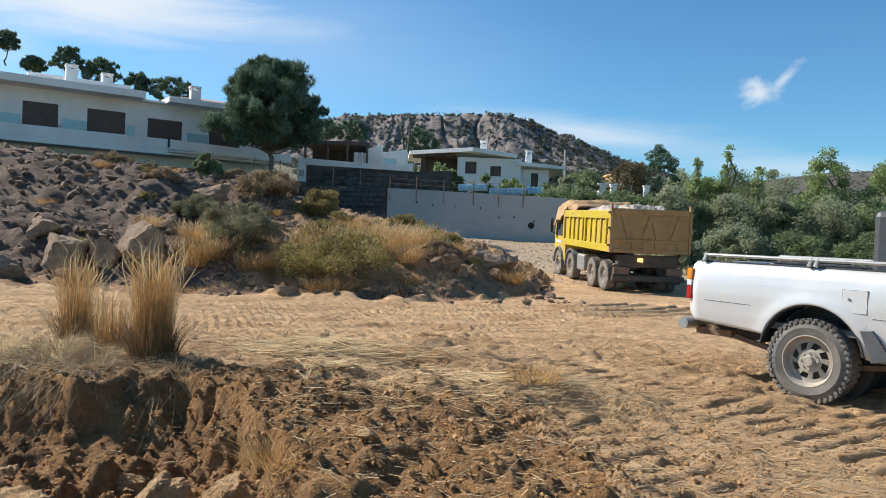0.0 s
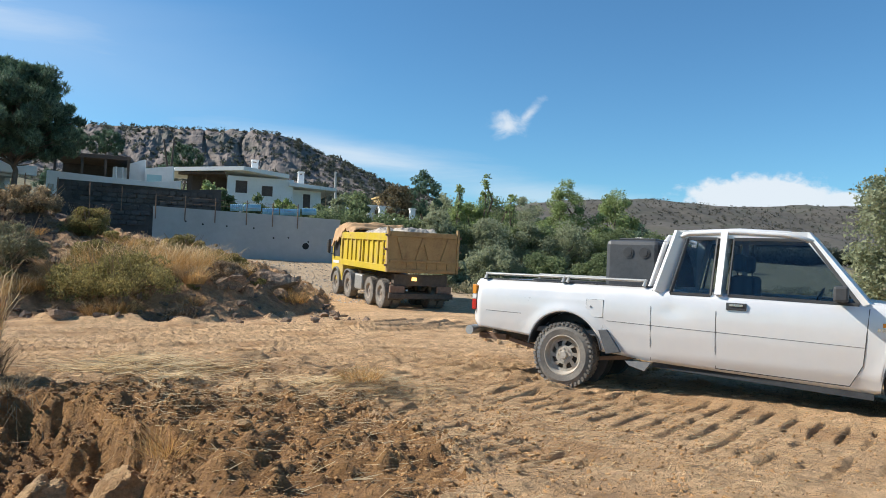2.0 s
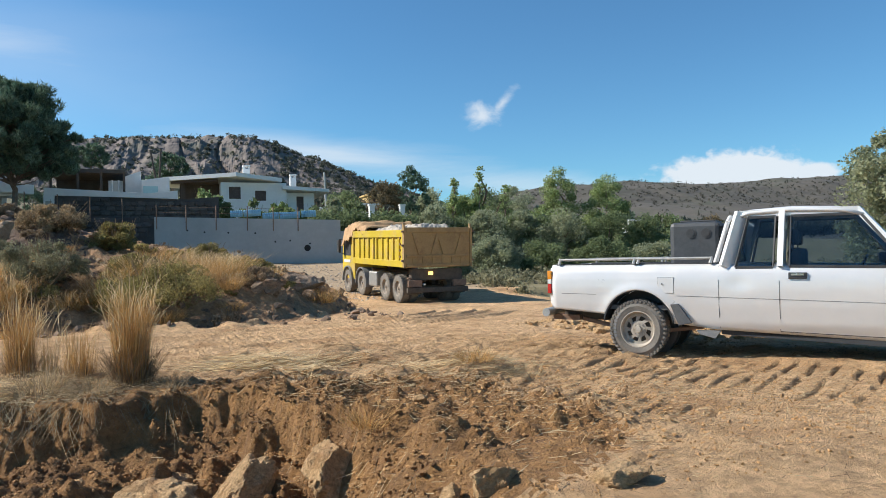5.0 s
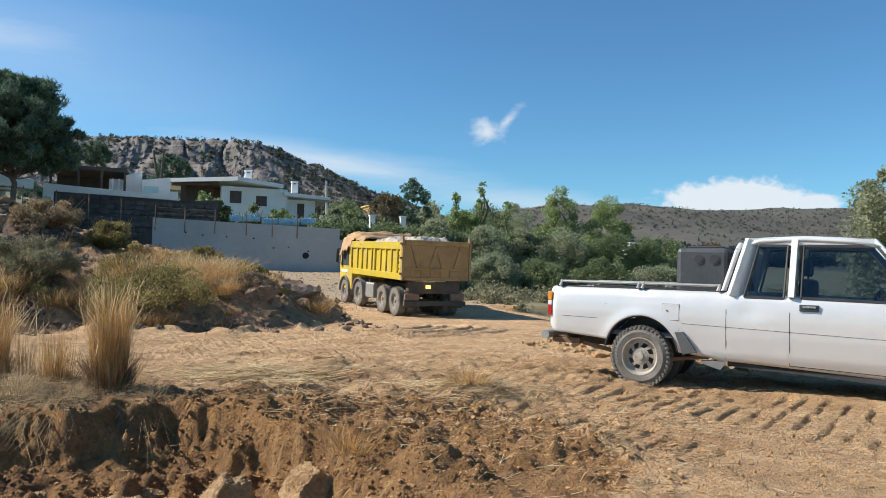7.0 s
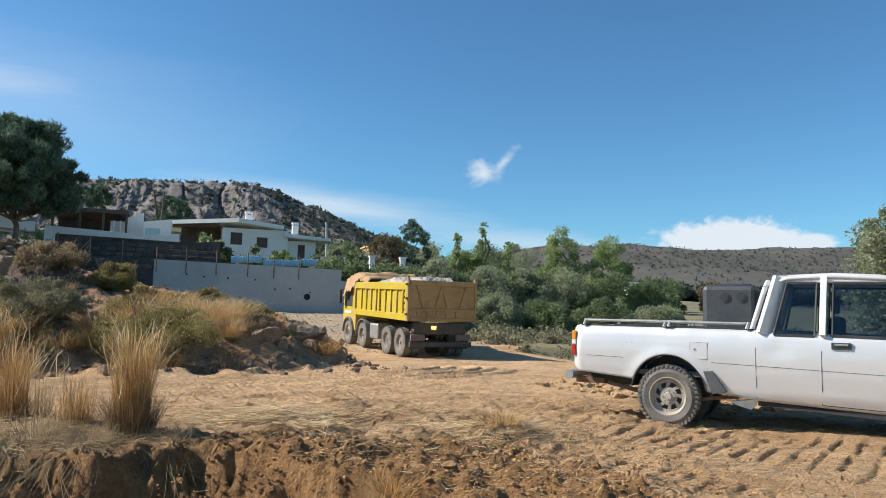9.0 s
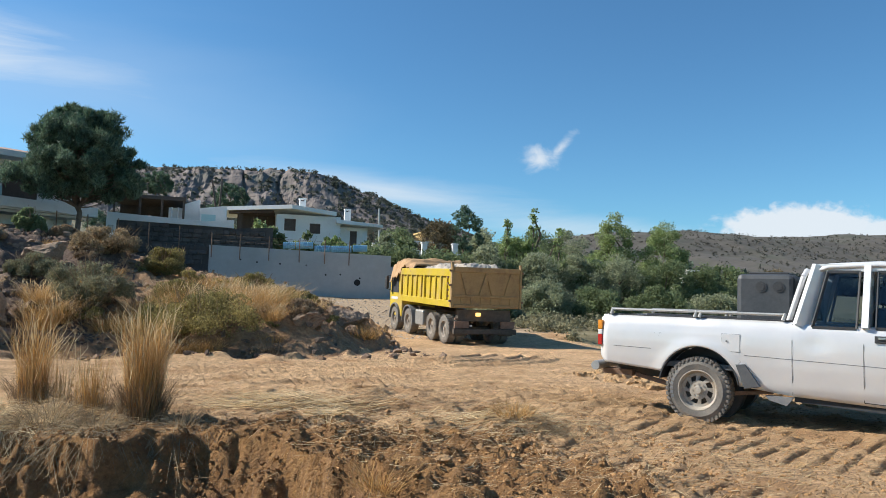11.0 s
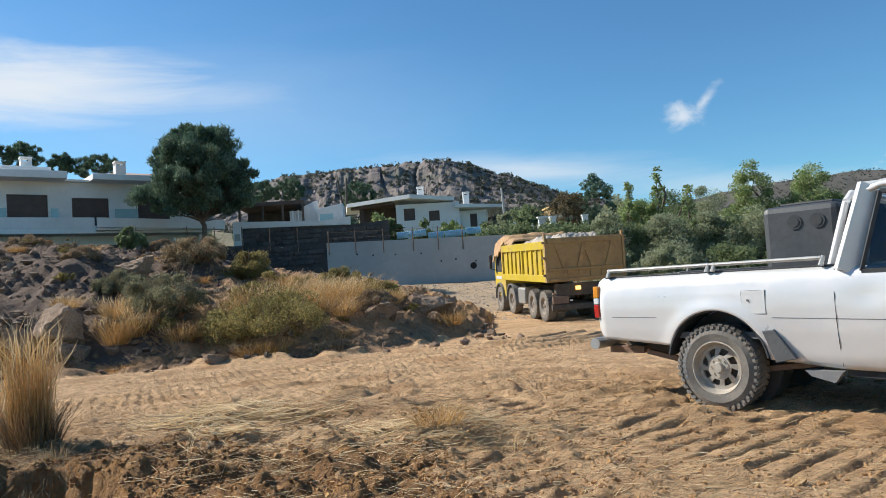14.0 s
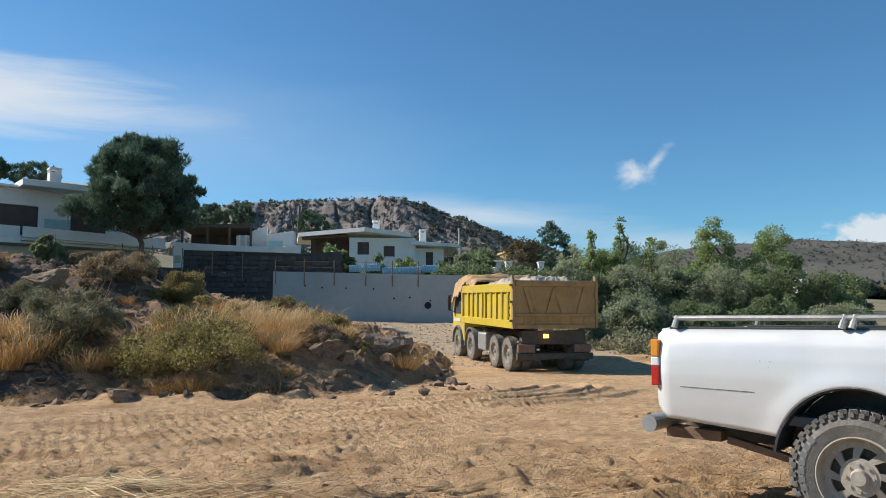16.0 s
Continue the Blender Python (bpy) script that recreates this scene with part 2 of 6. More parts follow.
AMBER_LIT.node_tree.nodes["Principled BSDF"].inputs["Emission Color"].default_value = (1.0, 0.62, 0.18, 1)
AMBER_LIT.node_tree.nodes["Principled BSDF"].inputs["Emission Strength"].default_value = 1.6
AMBER = material("amber_lens", (0.75, 0.25, 0.02), (0.85, 0.32, 0.03), 20, 0.2, coords="object", coat=0.5)
RED_LENS = material("red_lens", (0.45, 0.012, 0.01), (0.55, 0.02, 0.015), 20, 0.2, coords="object", coat=0.5)
WHITE_LENS = material("white_lens", (0.75, 0.75, 0.75), (0.85, 0.85, 0.83), 20, 0.2, coords="object", coat=0.5)
CAR_GLASS = glass("tinted_car_glass", (0.72, 0.77, 0.80))
SEAT = material("dark_seat_cloth", (0.05, 0.055, 0.07), (0.09, 0.095, 0.11), 9, 0.95, 0.3, coords="object")
BARK = material("bark", (0.10, 0.075, 0.055), (0.19, 0.15, 0.115), 4, 0.95, 0.8, 18)
PINE = material("pine_needles", (0.062, 0.114, 0.072), (0.140, 0.202, 0.128), 0.9, 0.75, island=0.5, through_light=0.3, fine=0)
POPLAR = material("poplar_leaves", (0.19, 0.26, 0.09), (0.31, 0.37, 0.155), 0.7, 0.6, island=0.35, through_light=0.35, fine=0)
# OLIVE and HEDGE are paled and greyed: airborne dust haze put into the leaf colour
OLIVE = material("olive_leaves", (0.235, 0.265, 0.155), (0.36, 0.385, 0.25), 0.8, 0.85, island=0.2, through_light=0.5, fine=0)
AUTUMN = material("turning_leaves", (0.19, 0.185, 0.055), (0.34, 0.25, 0.085), 0.6, 0.75, island=0.4, through_light=0.3, fine=0)
STRAW_DULL = material("faded_grass", (0.24, 0.175, 0.10), (0.40, 0.305, 0.185), 1.5, 0.85, island=0.35, through_light=0.35, fine=0)
HEDGE = material("hedge_leaves", (0.130, 0.175, 0.080), (0.215, 0.260, 0.130), 0.9, 0.85, island=0.2, through_light=0.5, fine=0)
SAGE = material("sage_leaves", (0.17, 0.165, 0.095), (0.29, 0.275, 0.170), 1.2, 0.85, island=0.35, through_light=0.35, fine=0)
BROOM = material("olive_green_shrub", (0.185, 0.165, 0.060), (0.36, 0.295, 0.115), 1.1, 0.85, island=0.45, through_light=0.4, fine=0)
STRAW = material("dry_grass", (0.40, 0.225, 0.075), (0.60, 0.385, 0.160), 1.6, 0.8, island=0.45, through_light=0.35, fine=0)
STRAW_PALE = material("pale_straw", (0.52, 0.38, 0.20), (0.72, 0.57, 0.345), 1.6, 0.8, island=0.35, through_light=0.25, fine=0)
DEAD = material("dead_brown_grass", (0.17, 0.105, 0.055), (0.34, 0.23, 0.13), 2.0, 0.9, island=0.4, through_light=0.15, fine=0)
RUSSET = material("russet_leaves", (0.10, 0.085, 0.045), (0.21, 0.155, 0.085), 0.8, 0.85, island=0.35, through_light=0.25, fine=0)
TWIG = material("dry_twigs", (0.22, 0.155, 0.10), (0.38, 0.285, 0.185), 3, 0.9, island=0.35, through_light=0.3)
CLIFF = material("grey_cliff", (0.132, 0.112, 0.105), (0.215, 0.180, 0.162), 0.10, 0.95, 1.0, 0.35, dirt=(0.115, 0.120, 0.095), dirt_amount=0.8, dirt_scale=0.07, fine=0.4)
FAR_HILL = material("scrub_hillside", (0.066, 0.062, 0.052), (0.112, 0.099, 0.082), 0.02, 0.95, 0.6, 0.2, dirt=(0.062, 0.068, 0.048), dirt_amount=0.8, dirt_scale=0.04, fine=0.35)
HILL_SCRUB = material("hillside_scrub", (0.088, 0.088, 0.070), (0.125, 0.120, 0.096), 0.1, 0.85, island=0.15, through_light=0.45, fine=0)
FAR_SCRUB = material("far_scrub_leaves", (0.066, 0.076, 0.058), (0.104, 0.112, 0.086), 0.2, 0.8, island=0.2, through_light=0.4, fine=0)
BLUE_SHEET = material("pale_blue_sheet", (0.12, 0.34, 0.54), (0.25, 0.48, 0.64), 1.5, 0.5, fine=0.05)
OCHRE = material("ochre_plaster", (0.55, 0.38, 0.15), (0.64, 0.46, 0.20), 0.4, 0.85)
HOLE = material("dark_opening", (0.012, 0.012, 0.012), (0.02, 0.02, 0.02), 3, 0.9)

# ---- builders ----


def thing(name, m, label, category, group="", kind=""):
    """A top-level empty at a pose."""
    ob = new(name)
    ob.empty_display_size = 0.2
    ob.matrix_basis = m
    return tagged(ob, label, category, group, kind)


def part(name, bm, mat, parent=None, label=""):
    """Link a bmesh as one mesh object under a thing or part."""
    me = bpy.data.meshes.new(name)
    bmesh.ops.recalc_face_normals(bm, faces=bm.faces)
    bm.to_mesh(me)
    bm.free()
    me.materials.append(mat)
    ob = new(name, me)
    ob.parent = parent
    return tagged(ob, label)


def mesh_np(name, verts, faces, mat, parent=None, smooth=False):
    """A mesh object from numpy vertex and face tables (all faces with the same corner count)."""
    verts, faces = np.asarray(verts, np.float32), np.asarray(faces, np.int32)
    me = bpy.data.meshes.new(name)
    me.vertices.add(len(verts))
    me.vertices.foreach_set("co", verts.ravel())
    k = faces.shape[1]
    me.loops.add(faces.size)
    me.loops.foreach_set("vertex_index", faces.ravel())
    me.polygons.add(len(faces))
    me.polygons.foreach_set("loop_start", np.arange(0, faces.size, k, dtype=np.int32))
    me.polygons.foreach_set("use_smooth", np.full(len(faces), smooth))
    me.update(calc_edges=True)
    me.materials.append(mat)
    ob = new(name, me)
    ob.parent = parent
    return ob


def box(bm, x0, x1, y0, y1, z0, z1, bevel=0.0, m=None):
    r = bmesh.ops.create_cube(bm, size=1, matrix=Matrix.Translation(((x0 + x1) / 2, (y0 + y1) / 2, (z0 + z1) / 2)) @ Matrix.Diagonal((x1 - x0, y1 - y0, z1 - z0, 1)))
    vs = r["verts"]
    if bevel:
        es = list({e for v in vs for e in v.link_edges})
        g = bmesh.ops.bevel(bm, geom=es, offset=bevel, segments=2, affect="EDGES", profile=0.5)
        vs = list({v for f in g["faces"] for v in f.verts} | {v for v in vs if v.is_valid})
    if m is not None:
        bmesh.ops.transform(bm, matrix=m, verts=vs)
    return bm


def boxed(*a, **k):
    return box(bmesh.new(), *a, **k)


def prism(pts, axis, a, b, bevel=0.0, bm=None):
    """Extrude a polygon. axis 'x': pts are (y, z); 'y': (x, z); 'z': (x, y)."""
    bm = bm or bmesh.new()

    def place(p, w):
        return {"x": (w, p[0], p[1]), "y": (p[0], w, p[1]), "z": (p[0], p[1], w)}[axis]

    lo = [bm.verts.new(place(p, a)) for p in pts]
    hi = [bm.verts.new(place(p, b)) for p in pts]
    fs = [bm.faces.new(lo), bm.faces.new(hi[::-1])]
    for i in range(len(pts)):
        j = (i + 1) % len(pts)
        fs.append(bm.faces.new((lo[i], hi[i], hi[j], lo[j])))
    bmesh.ops.recalc_face_normals(bm, faces=fs)
    if bevel:
        es = [e for e in {e for f in fs[:2] for e in f.edges}]
        bmesh.ops.bevel(bm, geom=es, offset=bevel, segments=2, affect="EDGES", profile=0.5)
    return bm


def tube(bm, p0, p1, r0, r1=None, seg=8):
    """A straight tapered rod."""
    p0, p1 = Vector(p0), Vector(p1)
    r1 = r0 if r1 is None else r1
    q = (p1 - p0).to_track_quat("Z", "Y").to_matrix()
    rings = []
    for p, r in ((p0, r0), (p1, r1)):
        rings.append([bm.verts.new(p + q @ Vector((math.cos(2 * math.pi * i / seg) * r, math.sin(2 * math.pi * i / seg) * r, 0))) for i in range(seg)])
    for i in range(seg):
        j = (i + 1) % seg
        bm.faces.new((rings[0][i], rings[0][j], rings[1][j], rings[1][i]))
    bm.faces.new(rings[0][::-1])
    bm.faces.new(rings[1])
    return bm


def beam(bm, p0, p1, w, h):
    """A straight bar of rectangular section."""
    p0, p1 = Vector(p0), Vector(p1)
    q = (p1 - p0).to_track_quat("Y", "Z").to_matrix().to_4x4()
    n = (p1 - p0).length
    return box(bm, -w / 2, w / 2, 0, n, -h / 2, h / 2, m=Matrix.Translation(p0) @ q)


def ring_solid(bm, profile, seg, axis_x=True, phase=0.0):
    """Turn a closed (x, r) profile about the x axis."""
    loops = []
    for k in range(seg):
        a = 2 * math.pi * (k + phase) / seg
        loops.append([bm.verts.new((x, math.cos(a) * r, math.sin(a) * r)) for x, r in profile])
    for k in range(seg):
        p, q = loops[k], loops[(k + 1) % seg]
        for i in range(len(profile)):
            j = (i + 1) % len(profile)
            bm.faces.new((p[i], p[j], q[j], q[i]))
    return bm


def smooth_all(ob):
    ob.data.polygons.foreach_set("use_smooth", np.full(len(ob.data.polygons), True))
    return ob


RNG = np.random.default_rng(7)


def lattice(ix, iy, seed):
    h = (ix.astype(np.int64) * 374761393 + iy.astype(np.int64) * 668265263 + seed * 974711) & 0x7FFFFFFF
    h = ((h ^ (h >> 13)) * 1274126177) & 0x7FFFFFFF
    return ((h ^ (h >> 16)) & 0xFFFF) / 65535.0


def vnoise(x, y, seed=0):
    ix, iy = np.floor(x), np.floor(y)
    fx, fy = x - ix, y - iy
    fx, fy = fx * fx * (3 - 2 * fx), fy * fy * (3 - 2 * fy)
    a, b = lattice(ix, iy, seed), lattice(ix + 1, iy, seed)
    c, d = lattice(ix, iy + 1, seed), lattice(ix + 1, iy + 1, seed)
    return (a + (b - a) * fx) * (1 - fy) + (c + (d - c) * fx) * fy


def fbm(x, y, scale, octaves, seed=0, gain=0.5):
    """Fractal noise about zero, within about -1 to 1."""
    s, amp, tot = 0.0, 1.0, 0.0
    for o in range(octaves):
        s = s + amp * (vnoise(x * scale * 2 ** o + 17.3 * o, y * scale * 2 ** o - 9.1 * o, seed + o) * 2 - 1)
        tot += amp
        amp *= gain
    return s / tot * 1.6


def sstep(a, b, v):
    t = np.clip((v - a) / (b - a), 0, 1)
    return t * t * (3 - 2 * t)


# ---- ground ----
WALL_O, WALL_D = (-3.76, 45.64), Vector((9.05, -1.6, 0)).normalized()


def wall_y(x):
    return WALL_O[1] + (x - WALL_O[0]) * WALL_D.y / WALL_D.x


def height(x, y, rough=True):
    """Ground level at plan points."""
    x, y = np.asarray(x, float), np.asarray(y, float)
    z = np.interp(y, [-30, 4, 8, 12, 16, 23, 30, 37, 44, 70], [0, 0, -0.04, -0.17, -0.27, -0.42, -0.22, 0.4, 1.25, 1.4])
    # fall of the ground to the valley on the right
    z = z - 0.9 * sstep(9, 20, x) * sstep(10, 24, y) * (1 - sstep(60, 90, y)) - 0.25 * sstep(5, 12, x) * (1 - sstep(8, 16, y))
    # spoil bank on the left
    foot = np.interp(x, [-40, -12, -6.6, -3.9, -0.8, 0.9, 2.2, 3.2, 4.0], [15.5, 15.6, 15.3, 16.0, 15.6, 17.2, 19.6, 22.0, 27.0])
    top = np.interp(x, [-40, -20, -11, -7.5, -5, -2, 0, 2, 3.2, 4], [4.5, 4.2, 3.45, 2.9, 2.3, 1.7, 1.4, 0.8, 0.25, 0.0])
    depth = np.interp(x, [-40, -9, -4, 0, 3], [9.5, 9.5, 9.0, 8.0, 5.0])
    d = (y - foot) / depth
    rise = 0.22 * sstep(0.0, 0.35, d) + 0.78 * sstep(0.05, 1.0, d)
    behind = sstep(29, 36, y) * sstep(-6, -1, x)
    bank = top * rise * (1 - behind)
    z = np.maximum(z, z * (1 - sstep(0, 0.3, d)) + bank + np.where(d > 0, -0.2, 0) * (1 - behind))
    # house terrace above the stone wall, garden above the rendered wall
    wy = wall_y(x)
    terrace = np.interp(x, [-60, -30, -14, -5, -3.6, 0, 8, 12, 22], [6.0, 5.4, 4.4, 3.9, 3.4, 3.3, 3.0, 2.2, 0.3])
    step = np.where(x < -11.5, sstep(36, 46, y), sstep(0.15, 0.3, y - wy))
    step = step * (1 - sstep(11, 24, x)) + sstep(0, 22, y - wy) * sstep(11, 24, x) * 0.6
    z = z + np.maximum(terrace + 0.035 * np.maximum(y - wy, 0) - z, 0) * step * (1 - sstep(110, 200, y))
    # rising land far off
    z = z + 10 * sstep(80, 240, y) * (1 - sstep(60, 220, x)) + 7 * sstep(110, 420, y) + np.where(x < -25, 6, 0) * sstep(55, 110, y) * sstep(-25, -60, x)
    # the cut pit in front
    edge = np.interp(x, [-12, -4.4, -3.4, -2.6, -1.8, -1.3, -0.9, -0.55, -0.3], [6.4, 6.2, 5.95, 5.6, 5.65, 5.3, 4.3, 3.4, 2.0])
    wob = 0.22 * fbm(x, y, 1.9, 4, 31, 0.6)
    crumb = 0.10 * fbm(x, y, 4.2, 4, 33, 0.62)
    drop = edge + wob + crumb - y
    inside = (0.30 * sstep(0.0, 0.10, drop) + 0.45 * sstep(0.08, 0.30, drop + 0.8 * crumb) + 0.25 * sstep(0.25, 0.75, drop - 0.6 * crumb)) * sstep(-0.15, -1.25, x + 0.5 * wob)
    z = z - inside * (0.56 + 0.14 * fbm(x, y, 1.1, 3, 5)) * (1 - 0.55 * sstep(3.6, 1.0, y)) * (1 - sstep(-6, -9, x) * 0.4)
    # heaped soil lip beside the pit and mound with dead grass
    z = z + 0.03 * np.exp(-((x + 0.9) / 0.55) ** 2 - ((y - 4.9) / 0.9) ** 2) + 0.13 * np.exp(-((x - 0.75) / 0.5) ** 2 - ((y - 5.6) / 0.45) ** 2)
    z = z + 0.20 * np.exp(-((x + 1.0) / 0.36) ** 2 - ((y - 3.75) / 0.4) ** 2) + 0.08 * np.exp(-((x + 1.15) / 0.3) ** 2 - ((y - 5.2) / 0.25) ** 2)
    z = z + 0.10 * np.exp(-((x + 3.0) / 1.0) ** 2 - ((y - 6.8) / 0.6) ** 2)
    if rough:
        z0 = z
        near = 1 - sstep(10, 30, y)
        loose = sstep(0.45, 0.0, np.hypot((x + 0.5) / 2.7, (y - 4.3) / 2.0) - 0.55)
        z = z + (0.027 + 0.055 * loose) * fbm(x, y, 1.7, 6, 2, 0.66) * near + 0.03 * fbm(x, y, 0.35, 4, 8)
        clump = vnoise(x * 9, y * 9, 41)
        z = z + loose * (-0.025 + 0.05 * sstep(0.5, 0.95, clump) + 0.035 * sstep(0.45, 0.9, vnoise(x * 17, y * 17, 47))) + 0.02 * sstep(0.7, 0.95, vnoise(x * 5, y * 5, 43)) * near
        z = z + near * sstep(2.5, 6.5, y) * (0.012 * sstep(0.58, 0.9, vnoise(x * 3.1 + 0.4 * y, y * 7, 71)) + 0.012 * sstep(0.55, 0.9, vnoise(x * 8 + y, y * 15, 72)))
        torn = sstep(4.6, 5.6, y) * sstep(10.5, 8.5, y) * sstep(4.0, 2.5, x) * sstep(-2.2, -1.0, x)
        z = z + torn * (0.060 * sstep(0.6, 0.85, vnoise(x * 1.6 + 0.6 * y, y * 4.6, 81)) + 0.045 * sstep(0.55, 0.8, vnoise(x * 4, y * 10, 82)))
        stub = sstep(1.8, 3.0, y) * sstep(11, 8, y) * (1 - 0.75 * sstep(0.9, 1.7, x - 0.9 * (5.5 - y) * (y > 5.5)))
        z = z + stub * 0.034 * (sstep(0.5, 0.8, vnoise(x * 5 + 1.2 * y, y * 13, 83)) + 0.7 * sstep(0.55, 0.8, vnoise(x * 12, y * 12, 84)))
        inb = sstep(0.0, 0.25, d) * (1 - behind) * (x < 4)
        z = z + inb * (0.24 * fbm(x, y, 0.7, 6, 12, 0.62) + 0.09 * fbm(x, y, 2.6, 4, 13, 0.6) + 0.10 * sstep(0.55, 0.9, vnoise(x * 2.3, y * 2.3, 15))) * (y < 44)
        z = z + 0.16 * np.exp(-((d - 0.03) / 0.045) ** 2) * (1 - behind) * (x < 3.6) * sstep(0.3, 0.8, vnoise(x * 1.9, y * 1.9, 16))
        z = z + inside * (0.12 * fbm(x, y, 2.6, 5, 21, 0.65) + 0.06 * sstep(0.5, 0.9, vnoise(x * 6, y * 6, 23)) + 0.05 * sstep(0.5, 0.9, vnoise(x * 11, y * 11, 24)))
        z = z + 0.12 * fbm(x, y, 0.25, 5, 14) * sstep(30, 44, y)
        # tyre tracks: haul road across, and lugged tracks beside the pickup
        ax = (y - (14.4 + 0.48 * x)) * 0.9
        along = (x * 0.9 + y * 0.43 + 0.05 * fbm(x, y, 0.8, 2, 63))
        lane = ax / 0.30
        row = np.abs(lane - np.round(lane)) * 2
        tread = np.tanh(2.0 * np.sin((along + 0.05 * row + 0.4 * np.round(lane)) * 2 * np.pi / 0.145)) * sstep(1.0, 0.8, row)
        road = sstep(4.5, 2.0, x) * sstep(-5.2, -4.2, ax) * sstep(1.9, 1.2, ax) * (0.35 + 0.65 * sstep(0.2, 0.45, vnoise(x * 0.5, ax * 1.6, 68)))
        z = z - road * (0.012 + 0.022 * tread * (0.3 + 0.7 * vnoise(x * 0.9, y * 1.5, 62)) - 0.020 * sstep(0.7, 1.0, row))
        z = z + 0.016 * np.sin(ax * 2 * np.pi / 0.46 + 1.5 * fbm(x, y, 0.5, 2, 65)) * sstep(3.5, 0.5, x) * sstep(8.5, 10.5, y) * sstep(16.6, 15.4, y)
        xc = np.interp(y, [2.2, 2.9, 4.0, 4.7, 5.7, 7.35, 9.0], [3.12, 3.0, 2.77, 2.50, 1.95, 0.8, -0.5])
        v = (x - xc) * 0.87
        for off, wide, length in ((0.12, 0.42, 8.2), (1.05, 0.34, 6.2), (-1.35, 0.27, 7.6)):
            w = np.exp(-((v - off - 0.05 * fbm(x, y, 3.0, 2, 66)) / wide) ** 8) * sstep(2.2, 2.9, y) * sstep(length, length - 0.7, y)
            z = z + 0.5 * w * (z0 - z)
            s = (0.84 * y - 0.54 * x + 0.02 * fbm(x, y, 2.0, 2, 64)) / 0.20
            groove = np.exp(-((s - np.round(s)) / 0.085) ** 2) * sstep(0.22, 0.42, vnoise(x * 3.3 + np.round(s) * 5.7, y * 3.3, 67)) - 0.25 * np.exp(-((s - np.round(s) - 0.22) / 0.10) ** 2)
            z = z - w * (0.006 + 0.048 * groove * (0.45 + 0.55 * sstep(0.1, 0.45, vnoise(x * 2.2, y * 2.2, 61))))
        # curved ruts towards the lorry
        rad = np.hypot(x - 2.0, y - 18.5) + 0.06 * fbm(x, y, 1.2, 2, 69)
        for r0 in (2.3, 2.72, 3.4, 3.82, 4.5):
            w = sstep(19.2, 17.8, y) * sstep(1.6, 2.8, x) * sstep(6.6, 5.4, x)
            z = z - w * (0.06 * np.exp(-((rad - r0) / 0.12) ** 2) - 0.075 * np.exp(-((rad - r0 - 0.21) / 0.075) ** 2))
    return z


def ground_z(x, y):
    return float(height(np.array([x]), np.array([y]))[0])


def spread(*runs):
    """Joined coordinate runs of (start, end, step)."""
    return np.unique(np.concatenate([np.arange(a, b, s) for a, b, s in runs]).round(4))


gx = spread((-900, -200, 40), (-200, -60, 8), (-60, -20, 1.2), (-20, -11, 0.2), (-11, -7, 0.09), (-7, -4.6, 0.055), (-4.6, 0.3, 0.031), (0.3, 4.4, 0.022), (4.4, 5.8, 0.04), (5.8, 6.5, 0.07), (6.5, 14, 0.16), (14, 50, 0.9), (50, 200, 8), (200, 1300, 50))
gy = spread((-60, -4, 4), (-4, 1.4, 0.07), (1.4, 3.4, 0.031), (3.4, 7.6, 0.023), (7.6, 10, 0.036), (10, 15.4, 0.033), (15.4, 19, 0.045), (19, 24, 0.09), (24, 30, 0.15), (30, 43, 0.3), (43, 46.6, 0.1), (46.6, 90, 1.2), (90, 300, 8), (300, 1300, 50))
GX, GY = np.meshgrid(gx, gy)
GZ = height(GX.ravel(), GY.ravel())
nx, ny = len(gx), len(gy)
ii = np.arange(nx * ny).reshape(ny, nx)
gfaces = np.stack([ii[:-1, :-1].ravel(), ii[:-1, 1:].ravel(), ii[1:, 1:].ravel(), ii[1:, :-1].ravel()], 1)
ground = mesh_np("ground", np.stack([GX.ravel(), GY.ravel(), GZ], 1), gfaces, SOIL, smooth=True)
tagged(ground, "churned dry orange-brown soil with tyre tracks and a cut pit", "ground", kind="structure")

for extra in (DUG, BANK, TRACK, SCRUB, SHADED_SPOIL):
    ground.data.materials.append(extra)
fx = GX.ravel()[gfaces].mean(1)
fy = GY.ravel()[gfaces].mean(1)
dither = 0.5 * fbm(fx, fy, 0.9, 4, 91) + 0.35 * (np.random.default_rng(9).random(len(fx)) - 0.5)
slot = np.zeros(len(fx), np.int32)
dug = np.exp(-((fx + 0.9) / 2.4) ** 2 - ((fy - 3.9) / 2.3) ** 2) + 0.9 * sstep(-1.0, -2.2, fx) * sstep(6.5, 6.0, fy) * sstep(-9, -7, fx)
slot[dug + 0.30 * dither > 0.46] = 1
foot_line = np.interp(fx, [-40, -12, -6.6, -3.9, -0.8, 0.9, 2.2, 3.2, 4.0], [15.5, 15.6, 15.3, 16.0, 15.6, 17.2, 19.6, 22.0, 27.0])
slot[(fy + 0.8 * dither > foot_line + 0.2) & (fx < 3.6) & (fy < 31 + 2 * dither + np.where(fx < -5, 20, 0))] = 2
slot[(fy + 3 * dither > 30) & (fx > -5) & (fy < 47) & (slot == 0)] = 3
slot[(fy > wall_y(fx) + 0.3) | (fx + 1.5 * dither > 12.5) & (fy > 26)] = 4
# upper left of the bank gets the soil with shade coloured in
slot[(slot == 2) & (fx + 1.2 * dither < -5.2) & (fy + dither > foot_line + 1.2)] = 5
ground.data.polygons.foreach_set("material_index", slot)

# ---- far land ----


